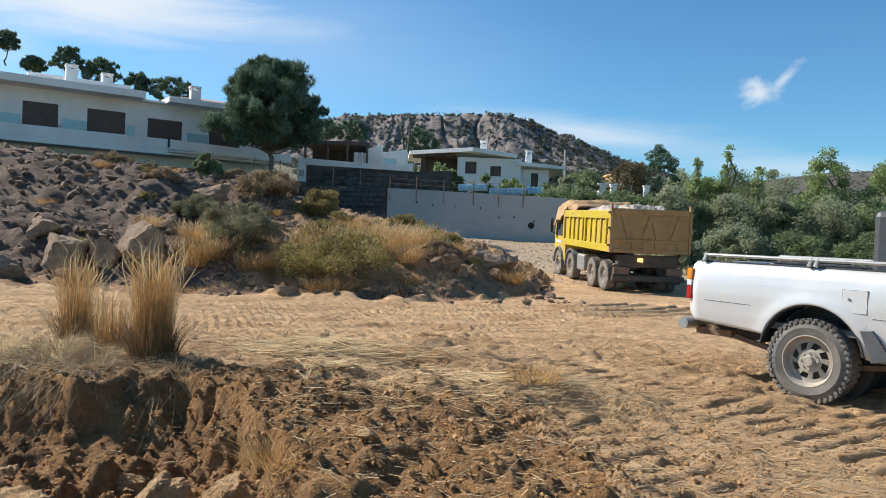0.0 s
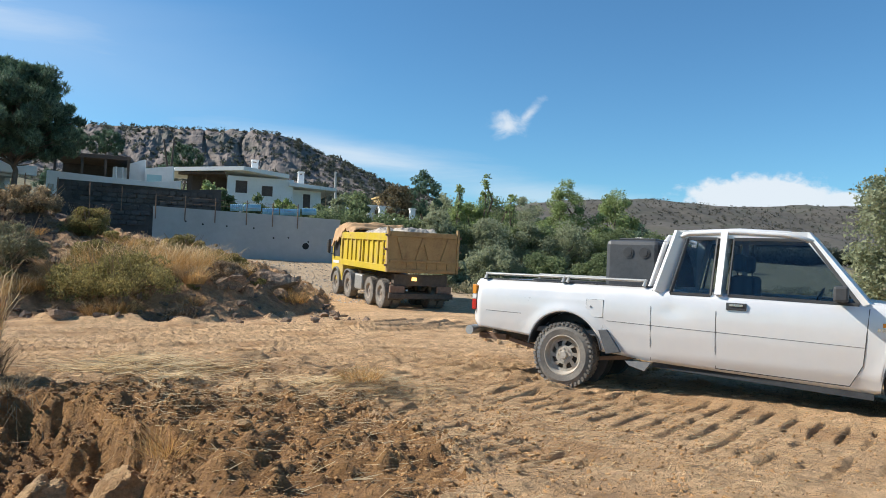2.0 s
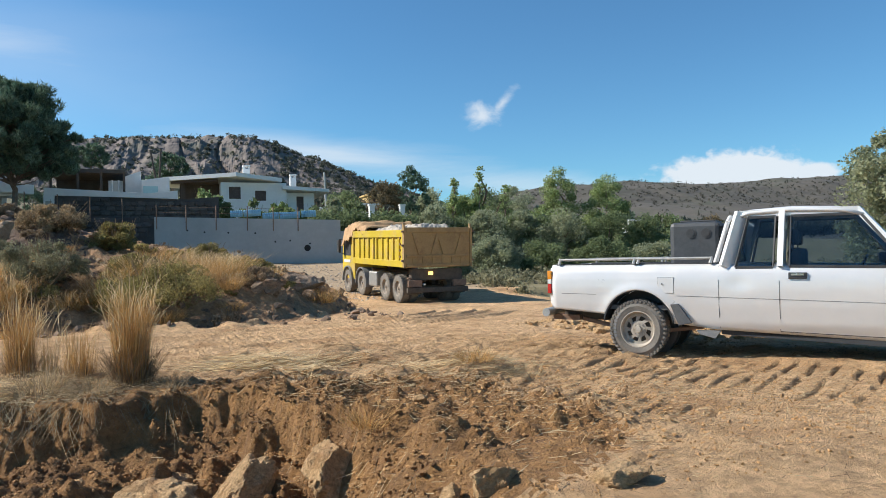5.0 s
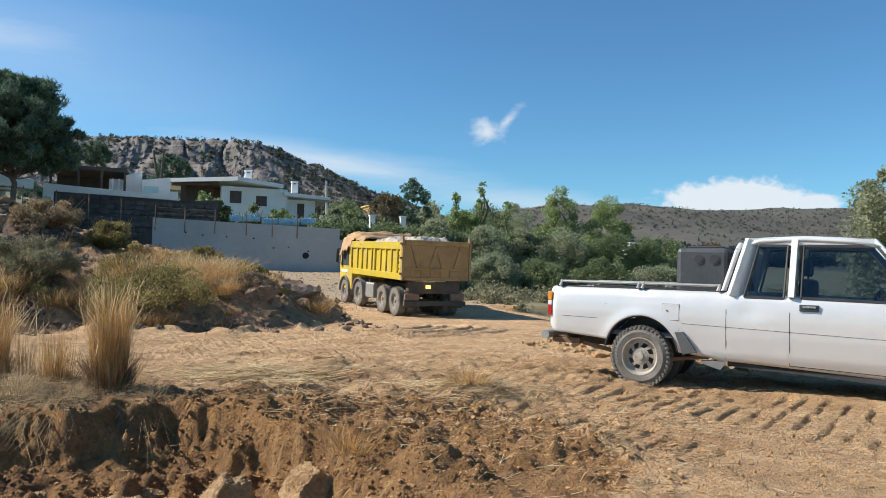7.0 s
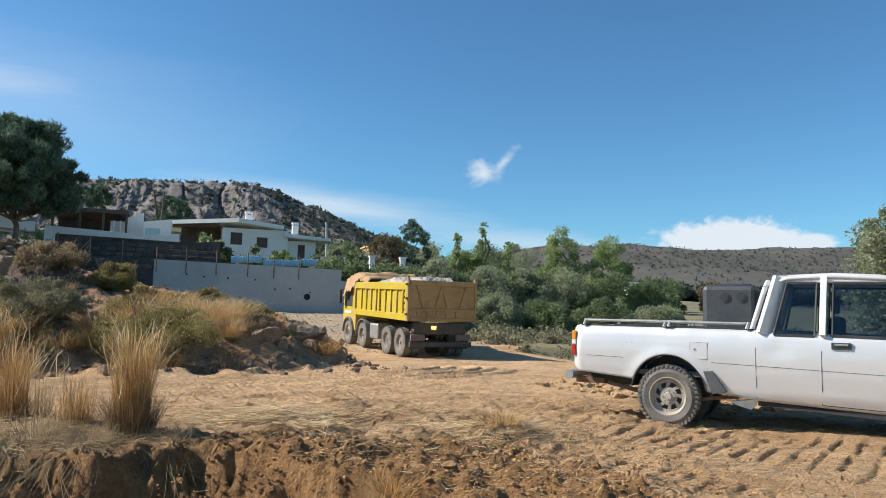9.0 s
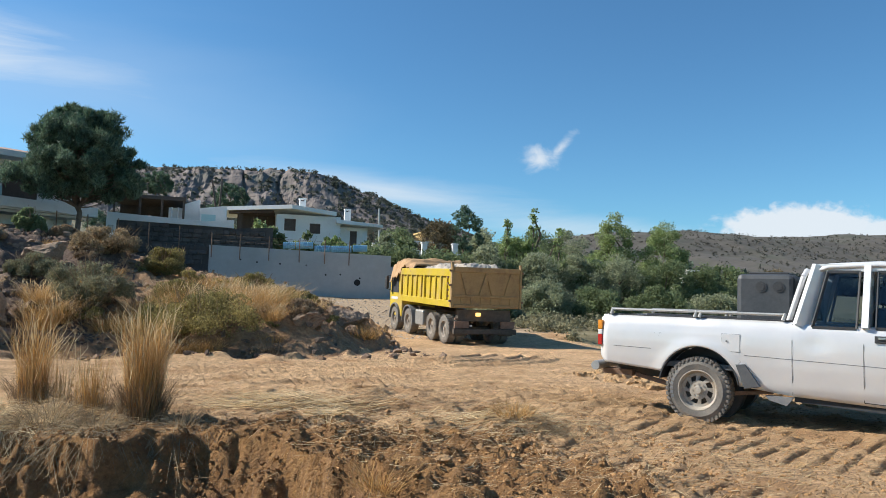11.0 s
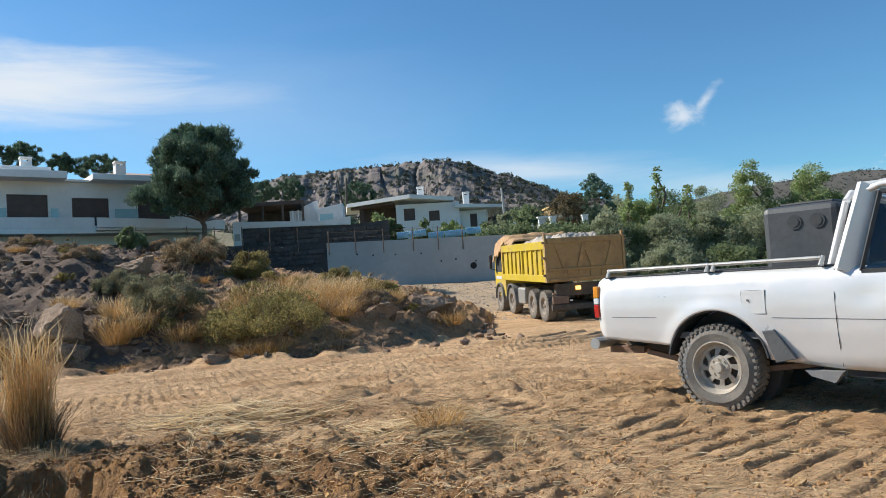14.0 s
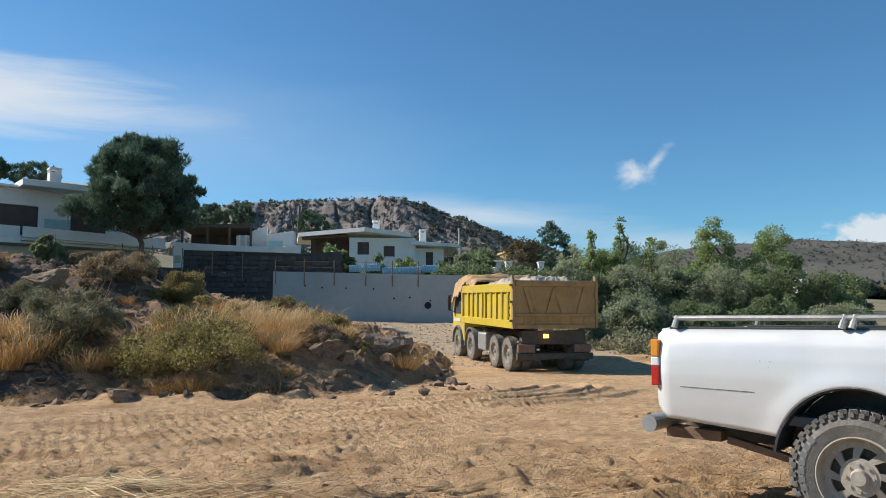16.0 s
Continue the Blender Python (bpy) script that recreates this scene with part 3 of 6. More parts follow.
def ridge_mesh(name, y0, y1, xs, crest, mat, cliff, label, seed, base=2.0):
    """A hill whose skyline follows crest(x) at depth y1, with a cliff band under the top if cliff > 0."""
    ts = np.concatenate([np.linspace(0, 0.55, 26), np.linspace(0.56, 0.80, 34), np.linspace(0.81, 1.0, 16), [1.06, 1.2]])
    X, T = np.meshgrid(xs, ts)
    C = crest(X)
    slope = np.interp(T, [0, 0.55, 0.60, 0.76, 0.82, 1.0, 1.2], [0, 0.52, 0.56, 0.80, 0.88, 1.0, 0.85])
    slope = slope + (np.interp(T, [0, 0.55, 0.60, 0.76, 0.82, 1.0, 1.2], [0, -0.1, -0.1, 0.08, 0.06, 0, 0])) * np.minimum(1, cliff * (1 - 0.85 * sstep(30, 75, X)))
    Y = y0 + (y1 - y0) * T
    gully = fbm(X + 14 * fbm(X, T * 30, 0.05, 3, seed + 7), T * 120, 0.06, 5, seed, 0.55)
    cliff = cliff * (1 - 0.85 * sstep(30, 75, X)) * (1 - 0.5 * sstep(-70, -140, X))
    cleft = np.exp(-(fbm(X + 7 * fbm(X, T * 60, 0.06, 3, seed + 2), T * 14, 0.035, 3, seed + 6) / 0.10) ** 2)
    fine = fbm(X, Y, 0.16, 5, seed + 9, 0.65)
    band = sstep(0.5, 0.62, T) * (1 - sstep(0.85, 0.95, T))
    Y = Y + 3.2 * cleft * band * cliff - band * cliff * (1.7 * gully + 1.3 * fbm(X + 9 * fbm(X, T * 80, 0.08, 3, seed + 3), T * 150, 0.07, 6, seed + 4, 0.62) + 1.1 * fbm(X, T * 420, 0.09, 4, seed + 5, 0.6))
    Z = base + (C - base) * slope + (1.5 * gully + 0.5 * fine) * sstep(0.02, 0.3, T) * (1 - sstep(0.9, 1.0, T) * 0.55)
    n, k = len(ts), len(xs)
    ii = np.arange(n * k).reshape(n, k)
    f = np.stack([ii[:-1, :-1].ravel(), ii[:-1, 1:].ravel(), ii[1:, 1:].ravel(), ii[1:, :-1].ravel()], 1)
    ob = mesh_np(name, np.stack([X.ravel(), Y.ravel(), Z.ravel()], 1), f, mat, smooth=np.max(cliff) < 0.5)
    tagged(ob, label, "hill", kind="structure")
    return X, Y, Z


def crest_mountain(x):
    return np.interp(x, [-260, -160, -110, -70, -56, -35, -11, 12, 25, 42, 60, 78, 96, 114, 140, 180, 240], [34, 46, 54, 60, 62.5, 65, 66.5, 66, 68, 64, 59.5, 51, 45.5, 37, 27, 18, 8]) - 3.4 - 1.0 * sstep(30, 60, x) * sstep(150, 110, x) + 0.8 * fbm(x, x * 0, 0.12, 3, 77)


def crest_right(x):
    return np.interp(x, [60, 130, 180, 232, 282, 337, 422, 594, 900, 1200], [14, 30, 42, 50.5, 58, 61.5, 60, 74, 80, 60]) + 1.5 * fbm(x, x * 0, 0.02, 3, 78)


MX, MY, MZ = ridge_mesh("hill_cliff", 190, 380, np.linspace(-200, 240, 640), crest_mountain, CLIFF, 1.0, "grey limestone cliff hill dotted with dark bushes", 50, 9.0)
RX, RY, RZ = ridge_mesh("hill_distant", 260, 504, np.linspace(60, 1200, 240), crest_right, FAR_HILL, 0.0, "low brown scrub-covered hills far off", 60, 6.0)


def leaf_cloud(rng, centres, radii, per, size, flat=0.8, up=0.0, width=0.45):
    """Triangular leaf clumps scattered through soft balls: vertices and faces."""
    centres, radii = np.asarray(centres, float), np.asarray(radii, float)
    n = len(centres) * per
    c = np.repeat(centres, per, 0)
    r = np.repeat(radii, per)
    dirs = rng.normal(size=(n, 3))
    dirs /= np.linalg.norm(dirs, axis=1)[:, None]
    rad = rng.random(n) ** 0.45
    p = c + dirs * (rad * r)[:, None] * np.array([1, 1, flat])
    a = rng.normal(size=(n, 3))
    a[:, 2] += up
    a /= np.linalg.norm(a, axis=1)[:, None]
    b = np.cross(a, rng.normal(size=(n, 3)))
    b /= np.linalg.norm(b, axis=1)[:, None] + 1e-9
    s = size * (0.6 + 0.8 * rng.random(n))[:, None]
    v = np.stack([p - b * s * width, p + b * s * width, p + a * s], 1).reshape(-1, 3)
    return v, np.arange(n * 3).reshape(-1, 3)


def limb_mesh(bm, rng, start, end, r0, r1, bends=3):
    p = Vector(start)
    for i in range(bends):
        t = (i + 1) / bends
        q = Vector(start).lerp(Vector(end), t) + Vector(rng.normal(size=3) * 0.06 * (Vector(end) - Vector(start)).length * (t < 1))
        tube(bm, p, q, r0 + (r1 - r0) * i / bends, r0 + (r1 - r0) * t, 7)
        p = q


def tree(name, m, h, crown_w, crown_from, leaf_mat, label, seed, clumps=46, per=150, size=0.28, shape="round", lean=0.0, group="", category="tree"):
    """Tapered trunk with limbs and a crown of many small leaf clumps."""
    rng = np.random.default_rng(seed)
    ob = thing(name, m, label, category, group)
    bm = bmesh.new()
    top = Vector((lean * h, 0, h * (0.86 if shape != "tall" else 0.95)))
    limb_mesh(bm, rng, (0, 0, -0.3), top, 0.035 * h ** 0.8, 0.015 * h ** 0.5, 5)
    cents, rads = [], []
    for i in range(clumps):
        t = (i + 0.5) / clumps
        a = i * 2.39996 + rng.normal() * 0.3
        z = crown_from + (1 - crown_from) * t
        if shape == "tall":
            w = crown_w * 0.5 * (math.sin(math.pi * min(1, 0.12 + t * 0.88)) ** 0.7) * (1.05 - 0.55 * t)
        elif shape == "pine":
            w = crown_w * 0.5 * np.interp(t, [0, 0.1, 0.3, 0.55, 0.8, 0.93, 1.0], [0.55, 0.95, 1.0, 0.9, 0.72, 0.5, 0.16]) * (0.94 + 0.16 * math.sin(3 * a + 11 * t + seed) * math.sin(7 * t + 2 * seed))
        elif shape == "cone":
            w = crown_w * 0.5 * (1 - 0.75 * t) * (0.4 + 0.6 * min(1, t * 5))
        else:
            w = crown_w * 0.5 * math.sqrt(max(0.04, 1 - (1.75 * (t - 0.42)) ** 2))
        rr = w * (0.12 + 0.88 * rng.random() ** (0.6 if shape == 'pine' else 0.45))
        c = Vector((lean * h * z + math.cos(a) * rr, math.sin(a) * rr, h * z + rng.normal() * 0.03 * h))
        cents.append(c)
        rads.append(crown_w * (0.07 + 0.15 * rng.random()) * (0.9 if shape == "tall" else 0.40 if shape == "pine" else 1))
        if i % 4 == 0:
            limb_mesh(bm, rng, (lean * h * z * 0.6, 0, h * max(crown_from * 0.7, z - 0.22)), c, 0.012 * h ** 0.7, 0.004 * h ** 0.5)
    part("trunk", bm, BARK, ob)
    v, f = leaf_cloud(rng, cents, rads, per, size, up=1.1 if shape == "pine" else 0.0, width=0.12 if shape == "pine" else 0.45)
    mesh_np("crown", v, f, leaf_mat, ob)
    return ob


def shrub(name, m, w, h, leaf_mat, label, seed, clumps=14, per=110, size=0.09, up=0.8, group="", twigs=10):
    """A low bush: fanned stems and leaf clumps."""
    rng = np.random.default_rng(seed)
    ob = thing(name, m, label, "bush", group)
    bm = bmesh.new()
    for i in range(twigs):
        a = rng.random() * 6.283
        e = w * 0.45 * rng.random() ** 0.5
        limb_mesh(bm, rng, (0.1 * math.cos(a), 0.1 * math.sin(a), -0.05), (e * math.cos(a), e * math.sin(a), h * (0.6 + 0.4 * rng.random())), 0.012, 0.004, 2)
    part("branch_frame", bm, TWIG, ob)
    cents, rads = [], []
    for i in range(clumps):
        a, e = rng.random() * 6.283, rng.random() ** 0.6
        cents.append((w * 0.44 * e * math.cos(a), w * 0.44 * e * math.sin(a), h * (0.18 + 0.66 * rng.random() * (1 - 0.5 * e * e))))
        rads.append(0.20 * (w + h) * 0.5 * (0.35 + 0.75 * rng.random()))
    v, f = leaf_cloud(rng, cents, rads, per, size, 0.75, up)
    v[:, 2] = np.maximum(v[:, 2], 0.0)
    mesh_np("foliage", v, f, leaf_mat, ob)
    return ob


def blades(rng, n, radius, h, lean, width, droop=0.25, seg=3, plume=0.0):
    """Grass blades rising from a disc: vertices and quads."""
    a, e = rng.random(n) * 6.283, rng.random(n) ** 0.6
    base = np.stack([np.cos(a) * e * radius, np.sin(a) * e * radius, np.zeros(n)], 1)
    ang = a + rng.normal(size=n) * 0.7
    tilt = lean * (0.25 + e) * (0.5 + rng.random(n))
    hh = h * (0.4 + 0.6 * rng.random(n) ** 0.7)
    out = np.stack([np.cos(ang), np.sin(ang), np.zeros(n)], 1)
    side = np.stack([-np.sin(ang + rng.normal(size=n)), np.cos(ang), np.zeros(n)], 1)
    side /= np.linalg.norm(side, axis=1)[:, None]
    rows = []
    for k in range(seg + 1):
        t = k / seg
        c = base + out * (hh * (tilt * t + droop * t ** 3 * rng.random(n)))[:, None]
        c[:, 2] += hh * t * (1 - 0.12 * tilt * t)
        wv = width * (1 - 0.75 * t) + plume * (t > 0.7) * (t < 0.99)
        rows.append(np.stack([c - side * wv, c + side * wv], 1))
    v = np.stack(rows, 1).reshape(n, -1, 3)
    f = []
    for k in range(seg):
        f.append([2 * k, 2 * k + 1, 2 * k + 3, 2 * k + 2])
    f = (np.array(f)[None] + (np.arange(n) * (2 * seg + 2))[:, None, None]).reshape(-1, 4)
    return v.reshape(-1, 3), f


def rock(name, m, sx, sy, sz, seed, label="rough pale limestone boulder on the soil", mat=None, group="", detail=3):
    """An angular boulder: an icosphere cut by random planes and roughened."""
    rng = np.random.default_rng(seed)
    bm = bmesh.new()
    bmesh.ops.create_icosphere(bm, subdivisions=detail, radius=1)
    planes = [(Vector(rng.normal(size=3)).normalized(), 0.42 + 0.34 * rng.random()) for _ in range(12)]
    for v in bm.verts:
        p = v.co.copy()
        for n, d in planes:
            k = p.dot(n)
            if k > d:
                p -= n * (k - d)
        p *= 1.22 * (1 + 0.13 * noise.fractal(p * 1.6 + Vector((seed, 0, 0)), 0.8, 2.2, 5) + 0.10 * noise.noise(p * 4 + Vector((0, seed, 0))) + 0.06 * noise.noise(p * 9) + 0.022 * noise.noise(p * 24))
        v.co = Vector((p.x * sx, p.y * sy, p.z * sz))
    me = bpy.data.meshes.new(name)
    bm.to_mesh(me)
    bm.free()
    me.materials.append(mat or ROCK)
    ob = new(name, me)
    ob.matrix_basis = m
    return tagged(ob, label, "rock", group)


# ---- rendered retaining wall and stone wall ----
WM = Matrix.Translation((WALL_O[0], WALL_O[1], 0)) @ Matrix.Rotation(math.atan2(WALL_D.y, WALL_D.x), 4, "Z")
wall = thing("wall_retaining", WM, "long grey rendered retaining wall with round weep holes", "wall", kind="structure")
part("wall_panel", prism([(0, 0.2), (11.1, 0.2), (11.1, 3.80), (0, 4.12)], "y", 0, 0.3), CONCRETE, wall)
part("wall_panel", prism([(11.103, 0.2), (16.5, 0.2), (16.5, 2.6), (11.103, 3.12)], "y", 0.02, 0.3), CONCRETE, wall)
# holes are not cut: near-black discs paint the shade inside them
for u, z in ((1.9, 3.28), (4.3, 3.1), (5.9, 3.05), (8.0, 2.55), (9.2, 2.35), (7.1, 2.5), (2.9, 3.15)):
    part("weep_hole", tube(bmesh.new(), (u, -0.004, z), (u, 0.05, z), 0.055, seg=12), HOLE, wall)
bm = ring_solid(bmesh.new(), [(-0.012, 0.20), (-0.012, 0.27), (0.01, 0.27), (0.01, 0.20)], 20)
bmesh.ops.transform(bm, matrix=Matrix.Translation((9.2 - 0.15, 0, 2.08)) @ Matrix.Rotation(radians(90), 4, "Z"), verts=bm.verts)
drain = part("drain_pipe", bm, CONCRETE, wall)
part("drain_mouth", tube(bmesh.new(), (9.05, -0.006, 2.08), (9.05, 0.1, 2.08), 0.205, seg=18), HOLE, wall)

posts = thing("fence", WM, "rusty steel fence posts along the wall top", "fence")
for u in (-9.0, -7.2, -5.4, -3.6, -1.8, 0.15, 1.85, 3.6, 5.45, 7.0, 8.5):
    zt = (4.12 - 0.029 * u) if u > 0 else 4.3 - 0.09 * u
    part("post", tube(bmesh.new(), (u, -0.05, zt - 0.75), (u, -0.05, zt + 0.75), 0.03, seg=6), RUST, posts)
for k in range(2):
    part("wire", tube(bmesh.new(), (0.15, -0.05, 4.75 - 0.35 * k), (8.5, -0.05, 4.5 - 0.35 * k), 0.006, seg=4), RUST, posts)

stone_wall = thing("wall_stone", WM, "dark rubble stone retaining wall below the houses", "wall", kind="structure")
part("core", prism([(-11.5, 2.0), (-0.004, 1.8), (-0.004, 4.0), (-11.5, 4.75)], "y", 0.12, 0.5), DARK_STONE, stone_wall)
stone_shapes = []
rng = np.random.default_rng(66)
for k in range(6):
    bm = boxed(-0.5, 0.5, -0.5, 0.5, -0.5, 0.5, 0.16)
    for v in bm.verts:
        v.co += Vector(rng.normal(size=3) * 0.06)
    me = bpy.data.meshes.new("stone")
    bm.to_mesh(me)
    bm.free()
    me.materials.append(DARK_STONE)
    stone_shapes.append(me)


def lay_stones(parent, u0, u1, zlo, zhi, y, course=0.30):
    z = zlo
    while z < zhi(u0) or z < zhi(u1):
        u = u0
        while u < u1:
            w = rng.uniform(0.32, 0.62)
            if z + course * 0.9 < zhi(u) and u + w < u1:
                st = new("stone", stone_shapes[int(rng.integers(0, 6))])
                st.parent = parent
                st.location = (u + w / 2, y - 0.01, z + course / 2)
                st.scale = (w * 0.94, rng.uniform(0.14, 0.24), course * 0.92)
            u += w
        z += course


lay_stones(stone_wall, -9.0, -0.05, 2.9, lambda u: 4.0 - 0.065 * u, 0.12)
upper_wall = thing("wall_terrace", pose(-9.75, 50.0, 0, 0, 0, -2), "dark stone terrace wall with a white coping", "wall", kind="structure")
part("core", prism([(0, 3.6), (9.9, 3.2), (9.9, 5.72), (7.3, 5.55), (0, 5.78)], "y", 0, 0.4), DARK_STONE, upper_wall)
lay_stones(upper_wall, 0.0, 9.85, 4.2, lambda u: 5.75 - 0.03 * u if u < 7.3 else 5.6, 0.0)
part("coping", prism([(-0.6, 5.78), (5.45, 5.62), (7.3, 5.56), (7.3, 6.12), (5.45, 5.93), (-0.6, 6.25)], "y", -0.12, 0.45, 0.01), PLASTER, upper_wall)
part("gate_pier", boxed(-0.62, 0.0, -0.1, 0.5, 3.9, 5.775, 0.01), PLASTER, upper_wall)
part("meter_box", boxed(-0.5, -0.15, -0.19, -0.103, 4.95, 5.4, 0.01), STEEL, upper_wall, "grey steel meter box")

# ---- house on the left ----
AM = Matrix.Translation((-25.3, 42.0, 0)) @ Matrix.Rotation(math.atan2(7.1, 10.3), 4, "Z")


def opening_wall(bm, u0, u1, z0, z1, y0, y1, holes):
    """One connected wall slab along u with rectangular openings cut through it."""
    us = sorted({u0, u1, *[h[0] for h in holes], *[h[1] for h in holes]})
    zs = sorted({z0, z1, *[h[2] for h in holes], *[h[3] for h in holes]})
    solid = {}
    for i, (a, b) in enumerate(zip(us, us[1:])):
        for j, (c, d) in enumerate(zip(zs, zs[1:])):
            solid[i, j] = not any(h[0] <= a and b <= h[1] and h[2] <= c and d <= h[3] for h in holes)
    vs = {}

    def v(i, j, k):
        if (i, j, k) not in vs:
            vs[i, j, k] = bm.verts.new((us[i], (y0, y1)[k], zs[j]))
        return vs[i, j, k]

    for (i, j), full in solid.items():
        if not full:
            continue
        for k in (0, 1):
            bm.faces.new((v(i, j, k), v(i + 1, j, k), v(i + 1, j + 1, k), v(i, j + 1, k)))
        for di, dj, p, q in ((-1, 0, (0, 0), (0, 1)), (1, 0, (1, 0), (1, 1)), (0, -1, (0, 0), (1, 0)), (0, 1, (0, 1), (1, 1))):
            if not solid.get((i + di, j + dj), False):
                bm.faces.new((v(i + p[0], j + p[1], 0), v(i + q[0], j + q[1], 0), v(i + q[0], j + q[1], 1), v(i + p[0], j + p[1], 1)))
    return bm


def shuttered_window(parent, u0, u1, z0, z1, y, slats=14, mat=SHUTTER):
    w = part("window", boxed(u0 + 0.05, u1 - 0.05, y + 0.10, y + 0.13, z0 + 0.05, z1 - 0.05), mat, parent, "brown roller shutter, closed")
    bm = bmesh.new()
    for a in (u0, u1 - 0.06):
        box(bm, a, a + 0.06, y + 0.05, y + 0.16, z0, z1)
    box(bm, u0 + 0.06, u1 - 0.06, y + 0.05, y + 0.16, z1 - 0.06, z1)
    part("frame", bm, mat, w)
    hh = (z1 - z0 - 0.12) / slats
    me = None
    for i in range(slats):
        if me is None:
            s = part("slat", boxed(0, u1 - u0 - 0.13, 0, 0.025, 0, hh * 0.82), mat, w)
            me = s.data
        else:
            s = new("slat", me)
            s.parent = w
        s.location = (u0 + 0.065, y + 0.075, z0 + 0.03 + i * hh)


def chimney(parent, u, y, z0, z1, w=0.62, d=0.6):
    c = part("chimney", boxed(u - w / 2, u + w / 2, y - d / 2, y + d / 2, z0, z1 - 0.28, 0.01), PLASTER, parent)
    for a in (-1, 1):
        for b in (-1, 1):
            part("leg", boxed(u + a * (w / 2 - 0.06) - 0.06, u + a * (w / 2 - 0.06) + 0.06, y + b * (d / 2 - 0.06) - 0.06, y + b * (d / 2 - 0.06) + 0.06, z1 - 0.28, z1 - 0.1), PLASTER, c)
    part("cap", boxed(u - w / 2 - 0.04, u + w / 2 + 0.04, y - d / 2 - 0.04, y + d / 2 + 0.04, z1 - 0.1, z1, 0.01), PLASTER, c)


house = thing("house", AM, "long white two-storey villa with brown shutters and flat eaves", "house")
wins = [(0.47, 2.32, 6.25, 8.15), (3.89, 6.05, 6.25, 8.15), (7.37, 9.5, 6.25, 8.0), (11.25, 13.3, 6.25, 8.0)]
part("wall", opening_wall(bmesh.new(), -6.0, 6.6, 6.0, 8.95, 0, 0.3, wins[:2] + [(-4.2, -2.0, 6.25, 8.15)]), PLASTER, house)
part("wall", opening_wall(bmesh.new(), 6.602, 15.6, 6.0, 8.95, 0, 0.3, wins[2:]), PLASTER, house)
part("rear_wall", boxed(-6, 15.6, 8.5, 8.8, 3, 8.95), PLASTER, house)
part("side_wall", boxed(15.3, 15.6, 0.302, 8.498, 3, 8.95), PLASTER, house)
part("side_wall", boxed(-6, -5.7, 0.302, 8.498, 3, 8.95), PLASTER, house)
part("lower_wall", opening_wall(bmesh.new(), -6, 15.6, 2.5, 5.68, 0.9, 1.2, [(8.9, 10.7, 4.2, 5.1), (11.6, 12.8, 4.2, 5.1), (2, 4, 4.2, 5.2)]), PLASTER, house)
part("floor_slab", boxed(-6, 15.6, -1.0, 8.5, 5.68, 5.998), PLASTER, house)
for u0, u1, z0, z1 in wins + [(-4.2, -2.0, 6.25, 8.15)]:
    shuttered_window(house, u0, u1, z0, z1, 0.02)
for u0, u1 in ((8.9, 10.7), (11.6, 12.8), (2, 4)):
    shuttered_window(house, u0, u1, 4.2, 5.1, 0.9, 7)
part("balcony_parapet", boxed(-6, 8.4, -1.0, -0.85, 6.0, 6.66, 0.01), PLASTER, house)
part("balcony_parapet", prism([(8.42, 6.0), (16.4, 5.83), (16.4, 6.42), (8.42, 6.6)], "y", -1.6, -1.42, 0.01), PLASTER, house)
part("balcony_floor", boxed(8.42, 16.4, -1.418, -1.002, 5.83, 5.95), PLASTER, house)
for u0, u1 in ((2.5, 3.8), (9.7, 11.1), (6.1, 6.5), (-1.8, 0.3)):
    part("glass_screen", boxed(u0, u1, -0.6, -0.58, 6.3, 7.25), TEAL_GLASS, house, "frosted teal glass balcony screen")
part("roof_slab", boxed(-6.8, 6.9, -1.5, 9.3, 8.952, 9.4, 0.02), PLASTER, house)
part("roof_slab", boxed(6.902, 8.3, -0.4, 9.3, 8.952, 9.1, 0.02), PLASTER, house)
part("roof_slab", boxed(8.3, 16.5, -1.5, 9.3, 8.952, 9.32, 0.02), PLASTER, house)
part("roof_slab", boxed(0.8, 6.6, 1.6, 7.5, 9.9, 10.15, 0.02), PLASTER, house)
part("attic_wall", boxed(1.2, 6.2, 2.0, 7.2, 9.402, 9.898), PLASTER, house)
# low hipped tile roof on the right wing
bm = bmesh.new()
lo = [bm.verts.new(p) for p in ((8.5, -1.2, 9.322), (16.3, -1.2, 9.322), (16.3, 9.1, 9.322), (8.5, 9.1, 9.322))]
hi = [bm.verts.new(p) for p in ((11.4, 3.9, 10.35), (13.4, 3.9, 10.35))]
for fs in ((lo[0], lo[1], hi[1], hi[0]), (lo[1], lo[2], hi[1]), (lo[2], lo[3], hi[0], hi[1]), (lo[3], lo[0], hi[0])):
    bm.faces.new(fs)
bm.faces.new(lo[::-1])
hip = part("hip_roof", bm, ROOF_TILE, house, "low terracotta tiled hip roof")
part("solar_panel", prism([(6.2, 9.5), (9.6, 9.5), (9.6, 10.0), (6.2, 10.0)], "y", 6.5, 6.6), DARK_WOOD, house)
chimney(house, 3.0, 0.4, 9.4, 10.68)
chimney(house, 5.4, 3.0, 10.15, 10.95)
chimney(house, 10.3, 0.2, 9.32, 10.42)

# dark pergola beside the big pine
pergola = thing("pergola", pose(-9.9, 51.5, 0, 0, 0, 0), "dark wooden pergola standing beside the villa", "pergola")
part("roof", boxed(-0.6, 4.2, 0, 4.5, 7.42, 7.68, 0.02), DARK_WOOD, pergola)
for u in (-0.4, 1.2, 2.6, 4.0):
    part("post", boxed(u, u + 0.14, 0.1, 0.24, 4.2, 7.418), DARK_WOOD, pergola)
part("back_wall", boxed(-0.6, 4.2, 4.3, 4.5, 4.2, 7.418), DARK_WOOD, pergola)

